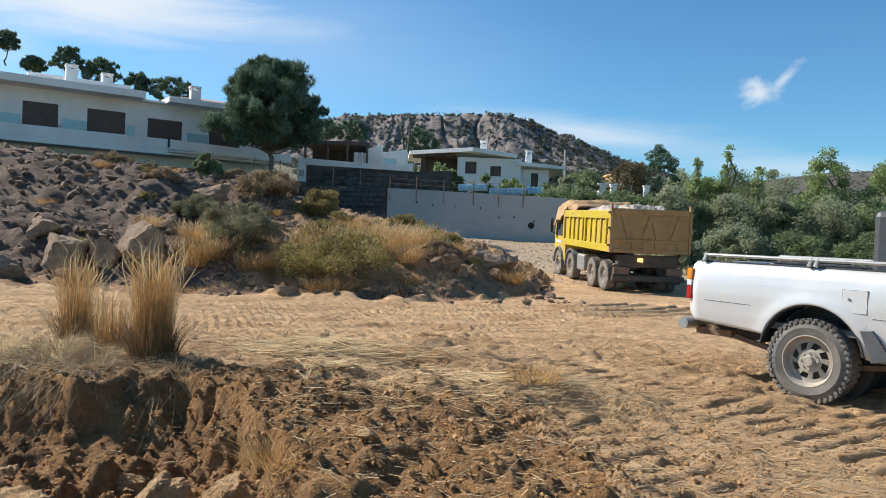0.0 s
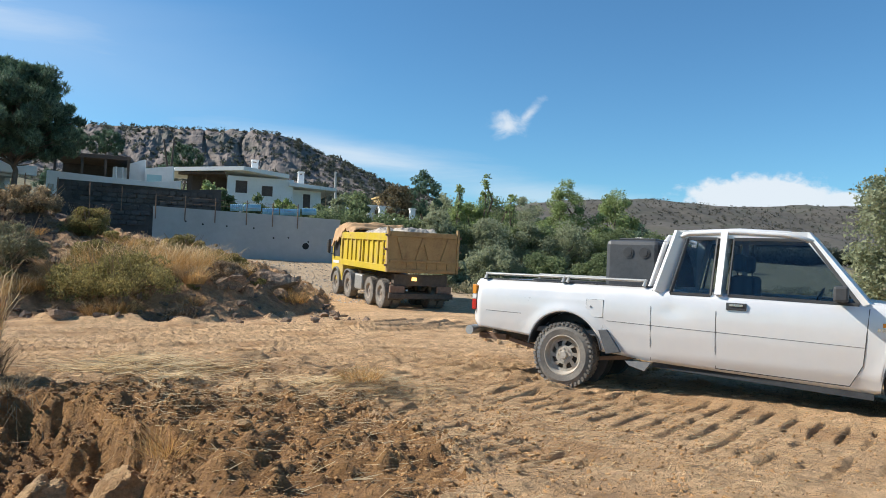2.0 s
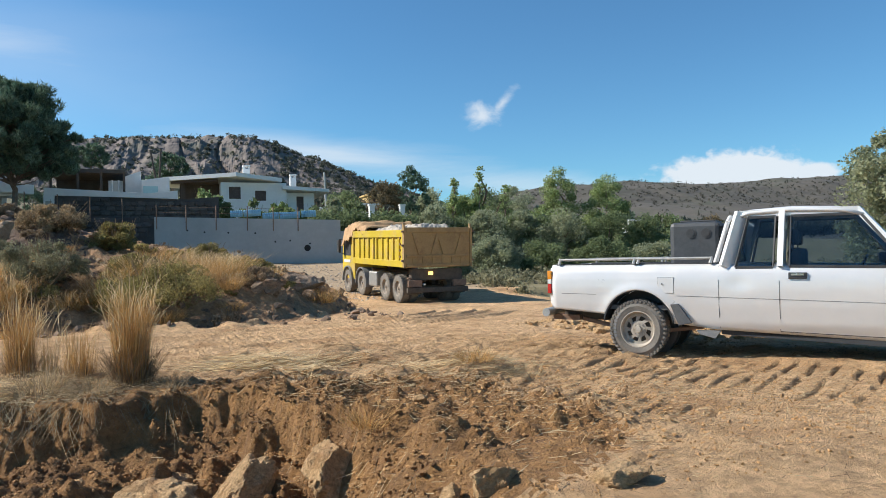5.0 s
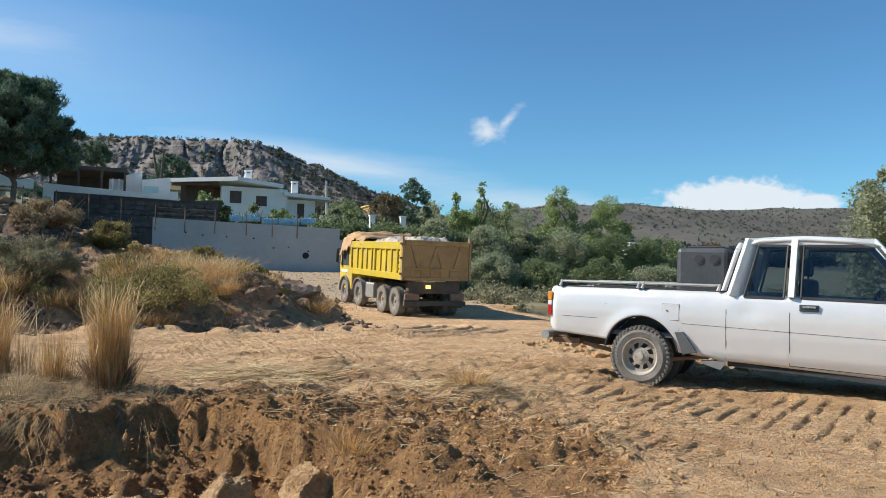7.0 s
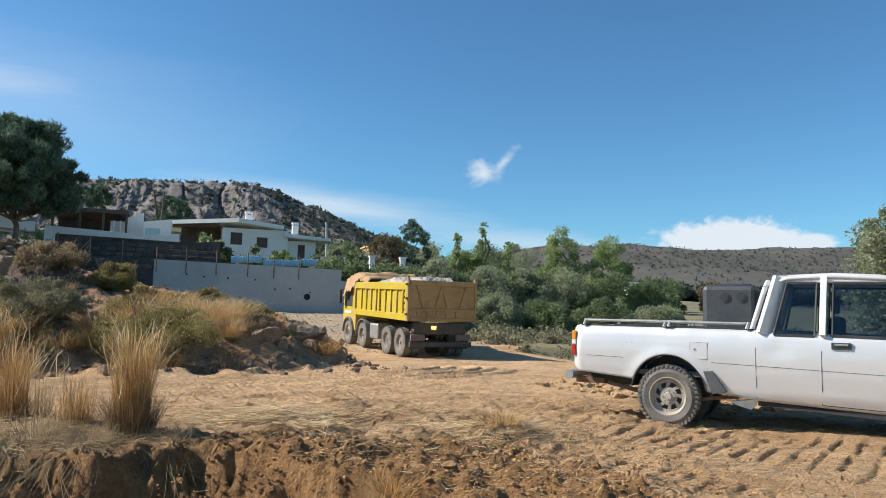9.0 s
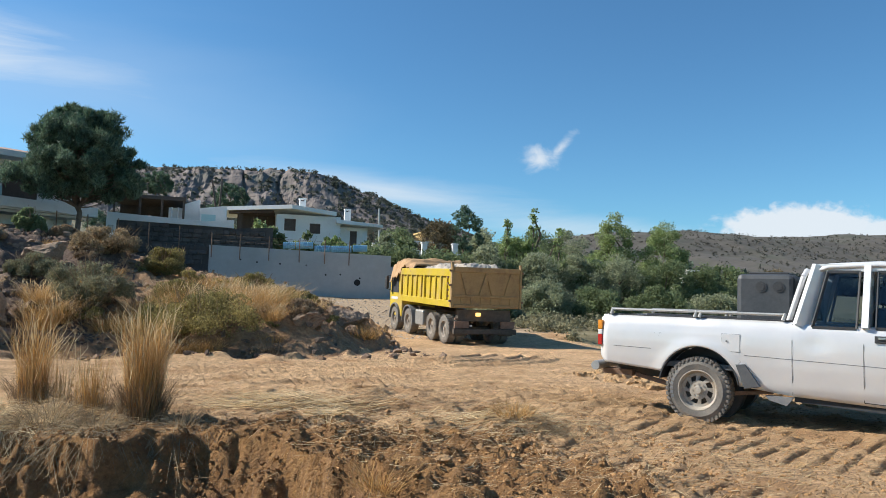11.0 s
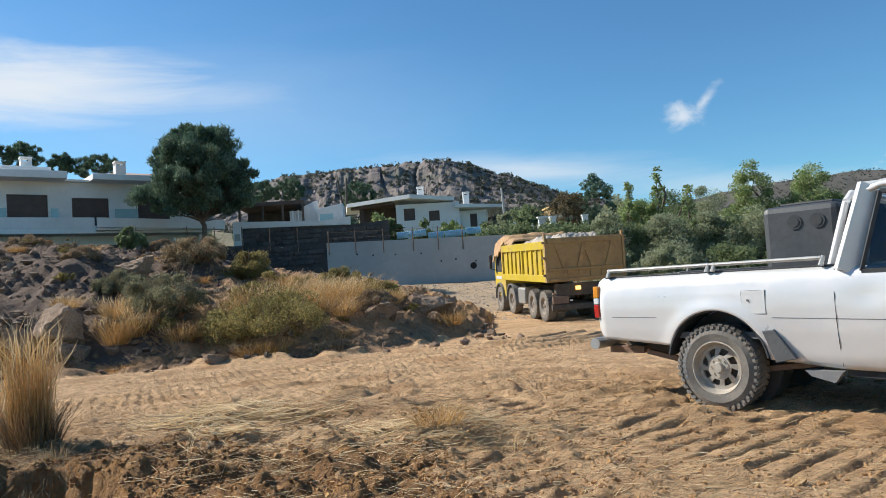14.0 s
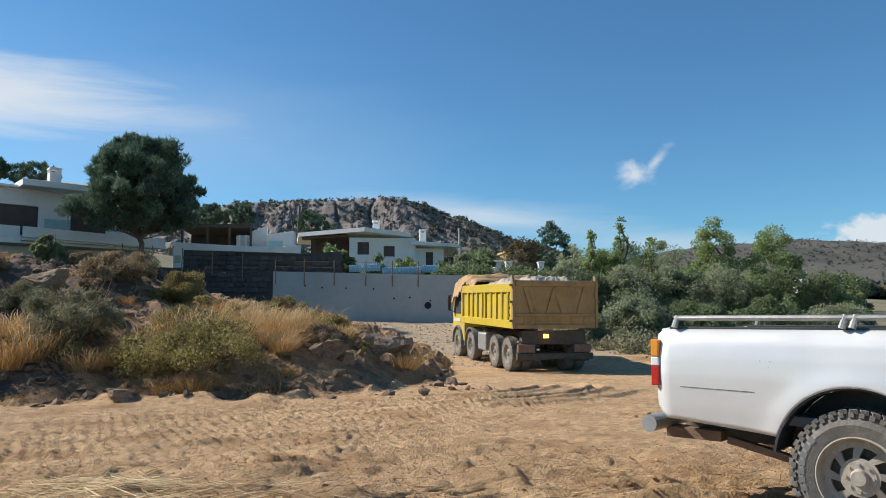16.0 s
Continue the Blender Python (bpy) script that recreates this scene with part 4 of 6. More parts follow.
# white fin walls of the courtyard
fin = thing("courtyard_wall", pose(-5.85, 52.0, 0), "white plastered courtyard fin wall with a slanting top", "wall", kind="structure")
part("panel", prism([(0.0, 5.5), (1.05, 5.5), (1.05, 7.62), (0.95, 7.62), (0.0, 7.25)], "y", 0, 0.25), PLASTER, fin)
part("return", boxed(-1.0, 0.98, 0.252, 3.5, 5.5, 7.0), PLASTER, fin)
for u in (-0.75, -0.35):
    part("post", tube(bmesh.new(), (u, -0.1, 5.6), (u, -0.1, 7.0), 0.06, seg=8), PLASTER, fin)
block = thing("garden_shed", pose(-4.75, 51.2, 0), "small white flat-roofed block with a glass panel", "shed")
part("body", prism([(0, 5.5), (1.75, 5.5), (1.75, 7.22), (0, 6.95)], "y", 0, 2.0, 0.01), PLASTER, block)
part("glass_panel", boxed(0.12, 1.05, -0.02, -0.003, 5.75, 6.55), TEAL_GLASS, block)

# ---- second house, behind the rendered wall ----
villa = thing("bungalow", pose(0, 60.0, 0), "white single-storey villa with deep flat eaves", "house")
part("wall", opening_wall(bmesh.new(), 0.75, 6.0, 4.0, 7.85, 0, 0.3, [(1.38, 2.3, 6.5, 7.5), (3.45, 4.33, 6.35, 7.2)]), PLASTER, villa)
part("side_wall", boxed(0.75, 1.05, 0.302, 8.0, 4.0, 7.85), PLASTER, villa)
part("wing_wall", opening_wall(bmesh.new(), 6.002, 8.4, 4.0, 7.1, 0.6, 0.9, [(6.9, 7.5, 5.4, 6.8)]), PLASTER, villa)
# recess wall takes the soffit brown, so the shade under the eaves is coloured in
part("recess_wall", boxed(-2.4, 0.748, 3.002, 3.3, 4.0, 8.0), BROWN_WOOD, villa)
part("rear_wall", boxed(-2.4, 8.4, 8.0, 8.3, 4, 7.1), PLASTER, villa)
for a in ((1.38, 2.3, 6.5, 7.5, 0.02), (3.45, 4.33, 6.35, 7.2, 0.02), (6.9, 7.5, 5.4, 6.8, 0.62)):
    shuttered_window(villa, *a, 8)
bm = bmesh.new()
plan = [(1.9, -1.2, 8.22), (5.6, -0.3, 7.92), (5.6, 8.6, 8.1), (-3.9, 8.6, 8.2), (-3.4, 2.2, 8.14)]
under = [bm.verts.new(p) for p in plan]
over = [bm.verts.new((x, y, z + 0.32)) for x, y, z in plan]
bm.faces.new(under[::-1])
bm.faces.new(over)
for k in range(5):
    bm.faces.new((under[k], under[(k + 1) % 5], over[(k + 1) % 5], over[k]))
part("roof_slab", bm, PLASTER, villa)
part("roof_slab", prism([(5.602, 7.30), (9.5, 7.1), (9.5, 7.35), (5.602, 7.62)], "y", -0.5, 8.6, 0.01), PLASTER, villa)
part("soffit", prism([(0.5, 0.1), (0.7, 3.0), (-3.1, 3.0), (-3.1, 2.3)], "z", 7.95, 8.1), BROWN_WOOD, villa)
chimney(villa, 2.95, 2.3, 8.2, 9.55, 0.55)
chimney(villa, 6.8, 1.9, 7.3, 8.8, 0.5)
part("pillar", boxed(-2.3, -2.0, 2.2, 2.5, 4, 7.948), BROWN_WOOD, villa)

pole = thing("utility_pole", pose(12.15, 75.1, 5.0, 0, -2, 0), "pale concrete utility pole among trees", "pole")
part("shaft", tube(bmesh.new(), (0, 0, -1.0), (0, 0, 5.7), 0.15, 0.10, 10), CONCRETE, pole)
for x, y, l, w in ((-4.7, 78.0, 3.0, 0.0), (-4.0, 78.5, -9, 0.0)):
    p2 = thing("timber_pole", pose(x, y, 5, 0, l, 0), "dark leaning timber pole", "pole", "timber poles")
    part("shaft", tube(bmesh.new(), (0, 0, -2.0), (0, 0, 8.2), 0.14, 0.10, 8), DARK_WOOD, p2)

# ---- tipper lorry ----


def wheel(parent, x, y, r, w, rim_mat, side, lugs=28, rim_r=0.55, holes=8, label="", spoke=2):
    """A wheel on an axle along x: tyre with tread lugs, dished rim with hand holes and hub. side is +1 for faces to +x."""
    bm = ring_solid(bmesh.new(), [(-w / 2, r * rim_r), (-w / 2 - 0.01, r * 0.78), (-w / 2 + 0.02, r * 0.95), (-w / 2 + 0.05, r * 0.985), (w / 2 - 0.05, r * 0.985), (w / 2 - 0.02, r * 0.95), (w / 2 + 0.01, r * 0.78), (w / 2, r * rim_r)], 40)
    for k in range(lugs):
        a = 2 * math.pi * k / lugs
        for s in (-1, 1):
            m = Matrix.Rotation(a + s * 0.05, 4, "X") @ Matrix.Translation((s * w * 0.27, 0, r * 0.972)) @ Matrix.Rotation(s * 0.3, 4, "Z")
            box(bm, -w * 0.22, w * 0.22, -r * 0.052, r * 0.052, -0.012, r * 0.026, m=m)
            m2 = Matrix.Rotation(a + s * 0.05, 4, "X") @ Matrix.Translation((s * (w * 0.5 - 0.004), 0, r * 0.92))
            box(bm, -0.006, 0.006, -r * 0.038, r * 0.038, -r * 0.03, r * 0.040, m=m2)
    tyre = part("wheel", bm, TYRE, parent, label)
    tyre.location = (x, y, r)
    R = r * rim_r
    d = side
    bm = ring_solid(bmesh.new(), [(d * w * 0.47, R + 0.012), (d * w * 0.5, R - 0.01), (d * w * 0.40, R * 0.90), (d * w * 0.22, R * 0.84), (d * w * 0.20, R * 0.80), (-d * w * 0.3, R * 0.84), (-d * w * 0.45, R + 0.005)], 36)
    part("rim", bm, rim_mat, tyre)
    # pressed disc with a ring of slots
    bm = bmesh.new()
    radii = [(0.30, 0.30), (0.46, 0.29), (0.70, 0.22), (0.86, 0.21)]
    n = holes * 5
    grid = [[bm.verts.new((d * w * q, math.sin(2 * math.pi * (k + (0.9 if j == 2 else 0)) / n) * R * p, math.cos(2 * math.pi * (k + (0.9 if j == 2 else 0)) / n) * R * p)) for k in range(n)] for j, (p, q) in enumerate(radii)]
    for j in range(3):
        for k in range(n):
            if j == 1 and k % 5 < spoke:
                continue
            bm.faces.new((grid[j][k], grid[j][(k + 1) % n], grid[j + 1][(k + 1) % n], grid[j + 1][k]))
    disc = part("disc", bm, rim_mat, tyre)
    disc.modifiers.new("thick", "SOLIDIFY").thickness = 0.018
    bm = tube(bmesh.new(), (d * w * 0.12, 0, 0), (d * w * 0.32, 0, 0), R * 0.42, R * 0.38, 20)
    tube(bm, (d * w * 0.30, 0, 0), (d * w * 0.46, 0, 0), R * 0.22, R * 0.17, 16)
    for k in range(8):
        a = 2 * math.pi * k / 8
        tube(bm, (d * w * 0.30, math.cos(a) * R * 0.31, math.sin(a) * R * 0.31), (d * w * 0.36, math.cos(a) * R * 0.31, math.sin(a) * R * 0.31), R * 0.035, seg=6)
    part("hub", bm, rim_mat, tyre)
    part("brake_drum", tube(bmesh.new(), (-d * w * 0.3, 0, 0), (d * w * 0.10, 0, 0), R * 0.7, seg=20), CHASSIS, tyre)
    return tyre


LORRY = pose(6.55, 23.5, -0.42, 2.0, 0, 6)
lorry = thing("tipper_lorry", LORRY, "dusty yellow four-axle tipper lorry loaded with gravel", "truck")
BW, BZ0, BZ1, BL = 1.25, 1.32, 2.66, 5.7
body = part("tipper_body", boxed(-BW + 0.1, BW - 0.1, 0.1, BL, BZ0, BZ0 + 0.12), YELLOW, lorry)
for s in (-1, 1):
    side_panel = part("side_panel", boxed(min(s * BW, s * (BW - 0.08)), max(s * BW, s * (BW - 0.08)), 0.06, BL, BZ0 + 0.02, BZ1 - 0.002), YELLOW, body)
    x0, x1 = sorted((s * (BW + 0.003), s * (BW + 0.07)))
    part("top_rail", boxed(x0, x1, 0.06, BL, BZ1 - 0.27, BZ1, 0.015), YELLOW, side_panel)
    part("bottom_rail", boxed(x0, x1, 0.06, BL, BZ0, BZ0 + 0.24, 0.015), YELLOW, side_panel)
    for y in (0.10, 2.75, BL - 0.16):
        part("post", boxed(x0, x1, y, y + 0.14, BZ0 + 0.242, BZ1 - 0.272, 0.01), YELLOW, side_panel)
    for k in range(4):
        for y0 in (0.5, 3.15):
            y = y0 + k * 0.56
            bm = prism([(y, BZ0 + 0.25), (y + 0.16, BZ0 + 0.25), (y + 0.10, BZ1 - 0.28), (y - 0.02, BZ1 - 0.28)], "x", s * (BW + 0.003), s * (BW + 0.055), 0.012)
            part("rib", bm, YELLOW, side_panel)
    for y in (0.30,):
        for k in range(4):
            part("hook", boxed(*sorted((s * (BW + 0.004), s * (BW + 0.09))), y, y + 0.05, BZ0 + 0.35 + 0.22 * k, BZ0 + 0.42 + 0.22 * k), RUST, side_panel)
gate = part("tailgate", boxed(-BW - 0.02, BW + 0.02, -0.06, 0.03, BZ0, BZ1 + 0.08, 0.012), YELLOW_SHADED, lorry, "flat dirty tailgate, yellow darkened for shade")
for s in (-1, 1):
    part("gate_post", prism([(-0.10, BZ0), (0.055, BZ0), (0.055, BZ1 + 0.1), (0.05, BZ1 + 0.22), (-0.03, BZ1 + 0.22), (-0.10, BZ1 + 0.05)], "x", s * (BW + 0.022), s * (BW + 0.10), 0.01), YELLOW_SHADED, lorry)
    for z in (BZ0 + 0.2, BZ0 + 0.75, BZ1 - 0.1):
        part("latch", boxed(*sorted((s * (BW + 0.10), s * (BW + 0.18))), -0.08, -0.02, z, z + 0.07), RUST, gate)
for k in range(4):
    x = -0.95 + 0.48 * k
    tip = 0.24 if k % 2 == 0 else -0.24
    part("gate_rib", prism([(x + 0.22 - tip - 0.06, BZ1 - 0.12), (x + 0.22 - tip + 0.08, BZ1 - 0.12), (x + 0.22 + 0.08, BZ0 + 0.46), (x + 0.22 - 0.06, BZ0 + 0.46)], "y", -0.105, -0.062, 0.008), YELLOW_SHADED, gate)
for z0, z1 in ((BZ1 - 0.10, BZ1 + 0.06), (BZ0 + 0.36, BZ0 + 0.44), (BZ0 + 0.02, BZ0 + 0.12)):
    part("gate_rail", boxed(-BW, BW, -0.11, -0.062, z0, z1, 0.01), YELLOW_SHADED, gate)
for k in range(6):
    part("gate_stud", boxed(-1.0 + 0.38 * k, -0.94 + 0.38 * k, -0.09, -0.062, BZ0 + 0.125, BZ0 + 0.355), YELLOW_SHADED, gate)
part("front_board", boxed(-BW + 0.082, BW - 0.082, BL - 0.08, BL, BZ0, BZ1 + 0.25), YELLOW, body)
for s in (-1, 1):
    part("chassis_rail", boxed(s * 0.42 - 0.06, s * 0.42 + 0.06, 0.15, 7.3, 0.82, 1.12), CHASSIS, lorry)
    part("light_board", boxed(*sorted((s * 0.62, s * 1.15)), -0.02, 0.08, 0.62, 0.86, 0.01), RUST, lorry)
    part("mud_flap", boxed(*sorted((s * 0.6, s * 1.15)), 0.12, 0.14, 0.35, 0.75), CHASSIS, lorry)
part("rear_lamp", boxed(-0.36, -0.20, -0.05, 0.04, 1.04, 1.16, 0.01), AMBER_LIT, lorry, "lit amber rear lamp")
part("rear_lamp", boxed(-0.58, -0.50, -0.05, 0.04, 0.68, 0.74, 0.01), WHITE_LENS, lorry)
part("rear_beam", boxed(-1.2, 1.2, -0.08, 0.06, 0.42, 0.60, 0.015), CHASSIS, lorry)
part("cross_member", boxed(-1.0, 1.0, 0.06, 0.3, 0.86, 1.25), CHASSIS, lorry)
part("bar", boxed(-1.1, 1.1, 0.1, 0.2, 0.90, 0.96), RUST, lorry)
for y in (0.95, 2.25):
    part("axle", tube(bmesh.new(), (-0.8, y, 0.52), (0.8, y, 0.52), 0.11), CHASSIS, lorry)
    for s in (-1, 1):
        wheel(lorry, s * 1.03, y, 0.525, 0.30, TRUCK_RIM, s, 26, 0.56)
        wheel(lorry, s * 0.71, y, 0.525, 0.30, TRUCK_RIM, s, 26, 0.56)
for y in (4.95, 6.75):
    part("axle", tube(bmesh.new(), (-0.9, y, 0.52), (0.9, y, 0.52), 0.10), CHASSIS, lorry)
    for s in (-1, 1):
        wheel(lorry, s * 1.02, y, 0.525, 0.32, TRUCK_RIM, s, 26, 0.56)
        arc = [(y + 0.66 * math.cos(a), 0.56 + 0.62 * math.sin(a)) for a in np.linspace(-0.1, math.pi + 0.3, 14)]
        arc += [(y + 0.61 * math.cos(a), 0.56 + 0.57 * math.sin(a)) for a in np.linspace(math.pi + 0.3, -0.1, 14)]
        part("mudguard", prism(arc, "x", s * 0.84, s * 1.22), GREY_PLASTIC, lorry)
for s in (-1, 1):
    part("fuel_tank", boxed(*sorted((s * 0.55, s * 1.15)), 3.25, 4.15, 0.45, 1.05, 0.06), STEEL, lorry, "grey metal side tank")
    part("air_tank", tube(bmesh.new(), (s * 0.85, 2.9, 0.75), (s * 0.85, 3.2, 0.75), 0.16, seg=14), CHASSIS, lorry)
cabin = part("cab", prism([(5.95, 0.62), (7.6, 0.62), (7.65, 1.6), (7.45, 2.52), (7.2, 2.62), (6.0, 2.62), (5.95, 2.5)], "x", -1.13, 1.13, 0.05), YELLOW, lorry)
for s in (-1, 1):
    part("side_window", prism([(6.4, 1.62), (7.45, 1.62), (7.33, 2.4), (6.45, 2.4)], "x", s * 1.132, s * 1.14), BLACK_PLASTIC, cabin)
    part("stripe", boxed(*sorted((s * 1.132, s * 1.14)), 6.5, 7.4, 1.32, 1.44), WHITE_LENS, cabin, "white stripe on the door")
    mir = part("mirror", boxed(*sorted((s * 1.3, s * 1.42)), 7.3, 7.5, 1.75, 2.3, 0.02), BLACK_PLASTIC, cabin)
    part("arm", tube(bmesh.new(), (s * 1.12, 7.4, 2.35), (s * 1.38, 7.4, 2.3), 0.015), BLACK_PLASTIC, mir)
    part("arm", tube(bmesh.new(), (s * 1.12, 7.4, 1.68), (s * 1.38, 7.4, 1.75), 0.015), BLACK_PLASTIC, mir)
part("windscreen", prism([(-1.0, 1.7), (1.0, 1.7), (0.95, 2.5), (-0.95, 2.5)], "y", 7.5, 7.66), BLACK_PLASTIC, cabin)
# gathered tarpaulin over the front of the body and the gravel load
rng = np.random.default_rng(3)
xs, ys = np.linspace(-1.34, 1.34, 54), np.linspace(4.35, 7.2, 44)
X, Y = np.meshgrid(xs, ys)
Z = 2.80 + 0.22 * sstep(4.3, 5.2, Y) - 0.22 * sstep(6.3, 7.2, Y) + 0.05 * fbm(X, Y, 2.6, 4, 3) + 0.05 * np.sin(Y * 14 + 2 * fbm(X, Y, 1, 2, 9)) - (0.2 + 0.55 * sstep(5.3, 6.0, Y)) * sstep(1.10, 1.34, np.abs(X)) * (1 + 0.3 * fbm(X, Y, 2, 2, 6))
n0 = len(xs)
ii = np.arange(X.size).reshape(X.shape)
f = np.stack([ii[:-1, :-1].ravel(), ii[:-1, 1:].ravel(), ii[1:, 1:].ravel(), ii[1:, :-1].ravel()], 1)
tarp = mesh_np("tarpaulin", np.stack([X.ravel(), Y.ravel(), Z.ravel()], 1), f, TARP, lorry, True)
tagged(tarp, "gathered tan tarpaulin over the cab end")
sol = tarp.modifiers.new("thick", "SOLIDIFY")
sol.thickness = 0.03
xs, ys = np.linspace(-1.11, 1.11, 46), np.linspace(0.04, 5.6, 110)
X, Y = np.meshgrid(xs, ys)
Z = 2.45 + 0.38 * sstep(0.0, 0.5, Y) * (1 - sstep(0.55, 1.1, np.abs(X))) * (0.65 + 0.35 * np.sin(Y * 1.3 + 0.6) ** 2) + 0.06 * fbm(X, Y, 5, 4, 4) + 0.05 * vnoise(X * 14, Y * 14, 5)
ii = np.arange(X.size).reshape(X.shape)
f = np.stack([ii[:-1, :-1].ravel(), ii[:-1, 1:].ravel(), ii[1:, 1:].ravel(), ii[1:, :-1].ravel()], 1)
load = mesh_np("gravel_load", np.stack([X.ravel(), Y.ravel(), Z.ravel()], 1), f, GRAVEL)
load.matrix_basis = LORRY
tagged(load, "heaped grey gravel load in the tipper body", "gravel", kind="stuff")

# ---- pickup ----
DARK_GREY = material("dark_grey_plastic", (0.07, 0.073, 0.078), (0.11, 0.115, 0.12), 5, 0.6, 0.1, coords="object")
TANK = material("dusty_black_tank", (0.038, 0.044, 0.050), (0.068, 0.075, 0.083), 3, 0.55, 0.1, coords="object")
PICKUP = pose(3.57, 6.585, -0.052, -0.3, 0, -138.6) @ Matrix.Diagonal((1.0, 0.98, 1.028, 1.0))
pickup = thing("pickup_truck", PICKUP, "dusty silver extended-cab pickup with a black tank in its bed", "truck")
PW = 0.82


def arch(cy, cz, r, a0=0.0, a1=math.pi, n=14):
    return [(cy + r * math.cos(a), cz + r * math.sin(a)) for a in np.linspace(a0, a1, n)]


FW = 3.34


def lower_edge(u):
    z = np.interp(u, [-1.10, -1.05, -0.42, 0.47, 0.92, 2.85, 3.8, 4.2], [0.62, 0.55, 0.50, 0.40, 0.35, 0.27, 0.42, 0.48])
    for cy, r in ((0, 0.415), (FW, 0.43)):
        k = np.clip(1 - ((u - cy) / r) ** 2, 0, None)
        z = np.where(np.abs(u - cy) < r, np.maximum(z, 0.36 + r * np.sqrt(k)), z)
    return z


def upper_edge(u):
    return np.interp(u, [-1.10, -1.06, 0.92, 2.85, 3.9, 4.15, 4.2], [1.03, 1.07, 1.06, 1.02, 0.95, 0.89, 0.79])


def side_x(u, z):
    x = np.interp(z, [0.25, 0.42, 0.62, 0.73, 0.80, 0.90, 0.98, 1.03, 1.075], [0.70, 0.775, 0.812, 0.822, 0.826, 0.822, 0.808, 0.785, 0.735])
    for cy, r in ((0, 0.415), (FW, 0.43)):
        d = np.hypot(u - cy, z - 0.36) - r
        x = x + 0.016 * np.exp(-(d / 0.075) ** 2)
    return x - 0.05 * sstep(-1.02, -1.11, u) - 0.10 * sstep(3.9, 4.2, u) - 0.012 * np.exp(-((u - 1.12) / 0.12) ** 2 - ((z - 0.86) / 0.08) ** 2)


for s in (-1, 1):
    us = np.unique(np.concatenate([np.arange(-1.10, 4.201, 0.035), np.linspace(-0.43, 0.43, 50), np.linspace(FW - 0.44, FW + 0.44, 50)]).round(4))
    ts = np.linspace(0, 1, 22)
    U, T = np.meshgrid(us, ts)
    Z = lower_edge(U) + (upper_edge(U) - lower_edge(U)) * T
    ii = np.arange(U.size).reshape(U.shape)
    f = np.stack([ii[:-1, :-1].ravel(), ii[:-1, 1:].ravel(), ii[1:, 1:].ravel(), ii[1:, :-1].ravel()], 1)
    p = mesh_np("body_side", np.stack([s * side_x(U, Z).ravel(), U.ravel(), Z.ravel()], 1), f[:, ::s], SILVER, pickup, True)
    sol = p.modifiers.new("thick", "SOLIDIFY")
    sol.thickness, sol.offset = 0.03, -1
    for cy, r in ((0, 0.415), (FW, 0.43)):
        a = arch(cy, 0.36, r + 0.002, 0.15, math.pi - 0.15, 18)
        b = arch(cy, 0.36, r - 0.010, math.pi - 0.15, 0.15, 18)
        part("arch_lip", prism(a + b, "x", s * (PW - 0.30), s * (PW + 0.003)), BLACK_PLASTIC, p)
        part("wheel_well", tube(bmesh.new(), (s * 0.30, cy, 0.36), (s * 0.52, cy, 0.36), r - 0.01, seg=24), BLACK_PLASTIC, p)
    # grey strips that paint the shade of the body creases, and shut lines
    def on_side(y, z, out=0.0):
        return (s * (float(side_x(np.array(y), np.array(z))) + out), y, z)

    def line(name, pts, mat, w, h):
        bm = bmesh.new()
        for (ya, za), (yb, zb) in zip(pts, pts[1:]):
            for k in range(4):
                t0, t1 = k / 4, (k + 1) / 4
                beam(bm, on_side(ya + (yb - ya) * t0, za + (zb - za) * t0), on_side(ya + (yb - ya) * t1, za + (zb - za) * t1), w, h)
        part(name, bm, mat, p)

    line("crease", ((0.46, 0.715), (2.78, 0.655)), GREY_PLASTIC, 0.003, 0.005)
    line("crease", ((-1.06, 0.735), (-0.5, 0.725)), GREY_PLASTIC, 0.003, 0.005)
    line("shut_line", ((0.91, 0.37), (0.91, 1.04)), BLACK_PLASTIC, 0.004, 0.008)
    line("shut_line", ((2.80, 0.98), (2.76, 0.50), (2.66, 0.315), (1.53, 0.35), (1.53, 1.03)), BLACK_PLASTIC, 0.005, 0.008)
    part("sill", prism([(0.92, 0.30), (2.85, 0.215), (2.85, 0.268), (0.92, 0.348)], "x", s * 0.62, s * 0.715), BLACK_PLASTIC, pickup)
    x8 = 0.826
    part("mud_flap", prism([(0.38, 0.62), (0.47, 0.63), (0.62, 0.42), (0.47, 0.39)], "x", s * 0.79, s * (x8 + 0.012), 0.006), DARK_GREY, p, "grey plastic stone guard")
    hnd = part("door_handle", boxed(*sorted((s * 0.80, s * (x8 + 0.012))), 1.62, 1.80, 0.90, 0.965, 0.006), BLACK_PLASTIC, p)
    part("handle_grip", boxed(*sorted((s * (x8 + 0.013), s * (x8 + 0.022))), 1.65, 1.77, 0.935, 0.955), CHROME, hnd)
    flap = part("fuel_flap", boxed(*sorted((s * 0.80, s * (x8 + 0.0018))), 0.24, 0.42, 0.745, 0.915, 0.0015), SILVER, p, "silver fuel flap with a lock")
    part("flap_gap", boxed(*sorted((s * 0.80, s * (x8 + 0.0004))), 0.237, 0.423, 0.742, 0.918, 0.0005), GREY_PLASTIC, p)
    part("lock", tube(bmesh.new(), (s * (x8 + 0.004), 0.29, 0.845), (s * (x8 + 0.008), 0.29, 0.845), 0.010, seg=10), GREY_PLASTIC, flap)
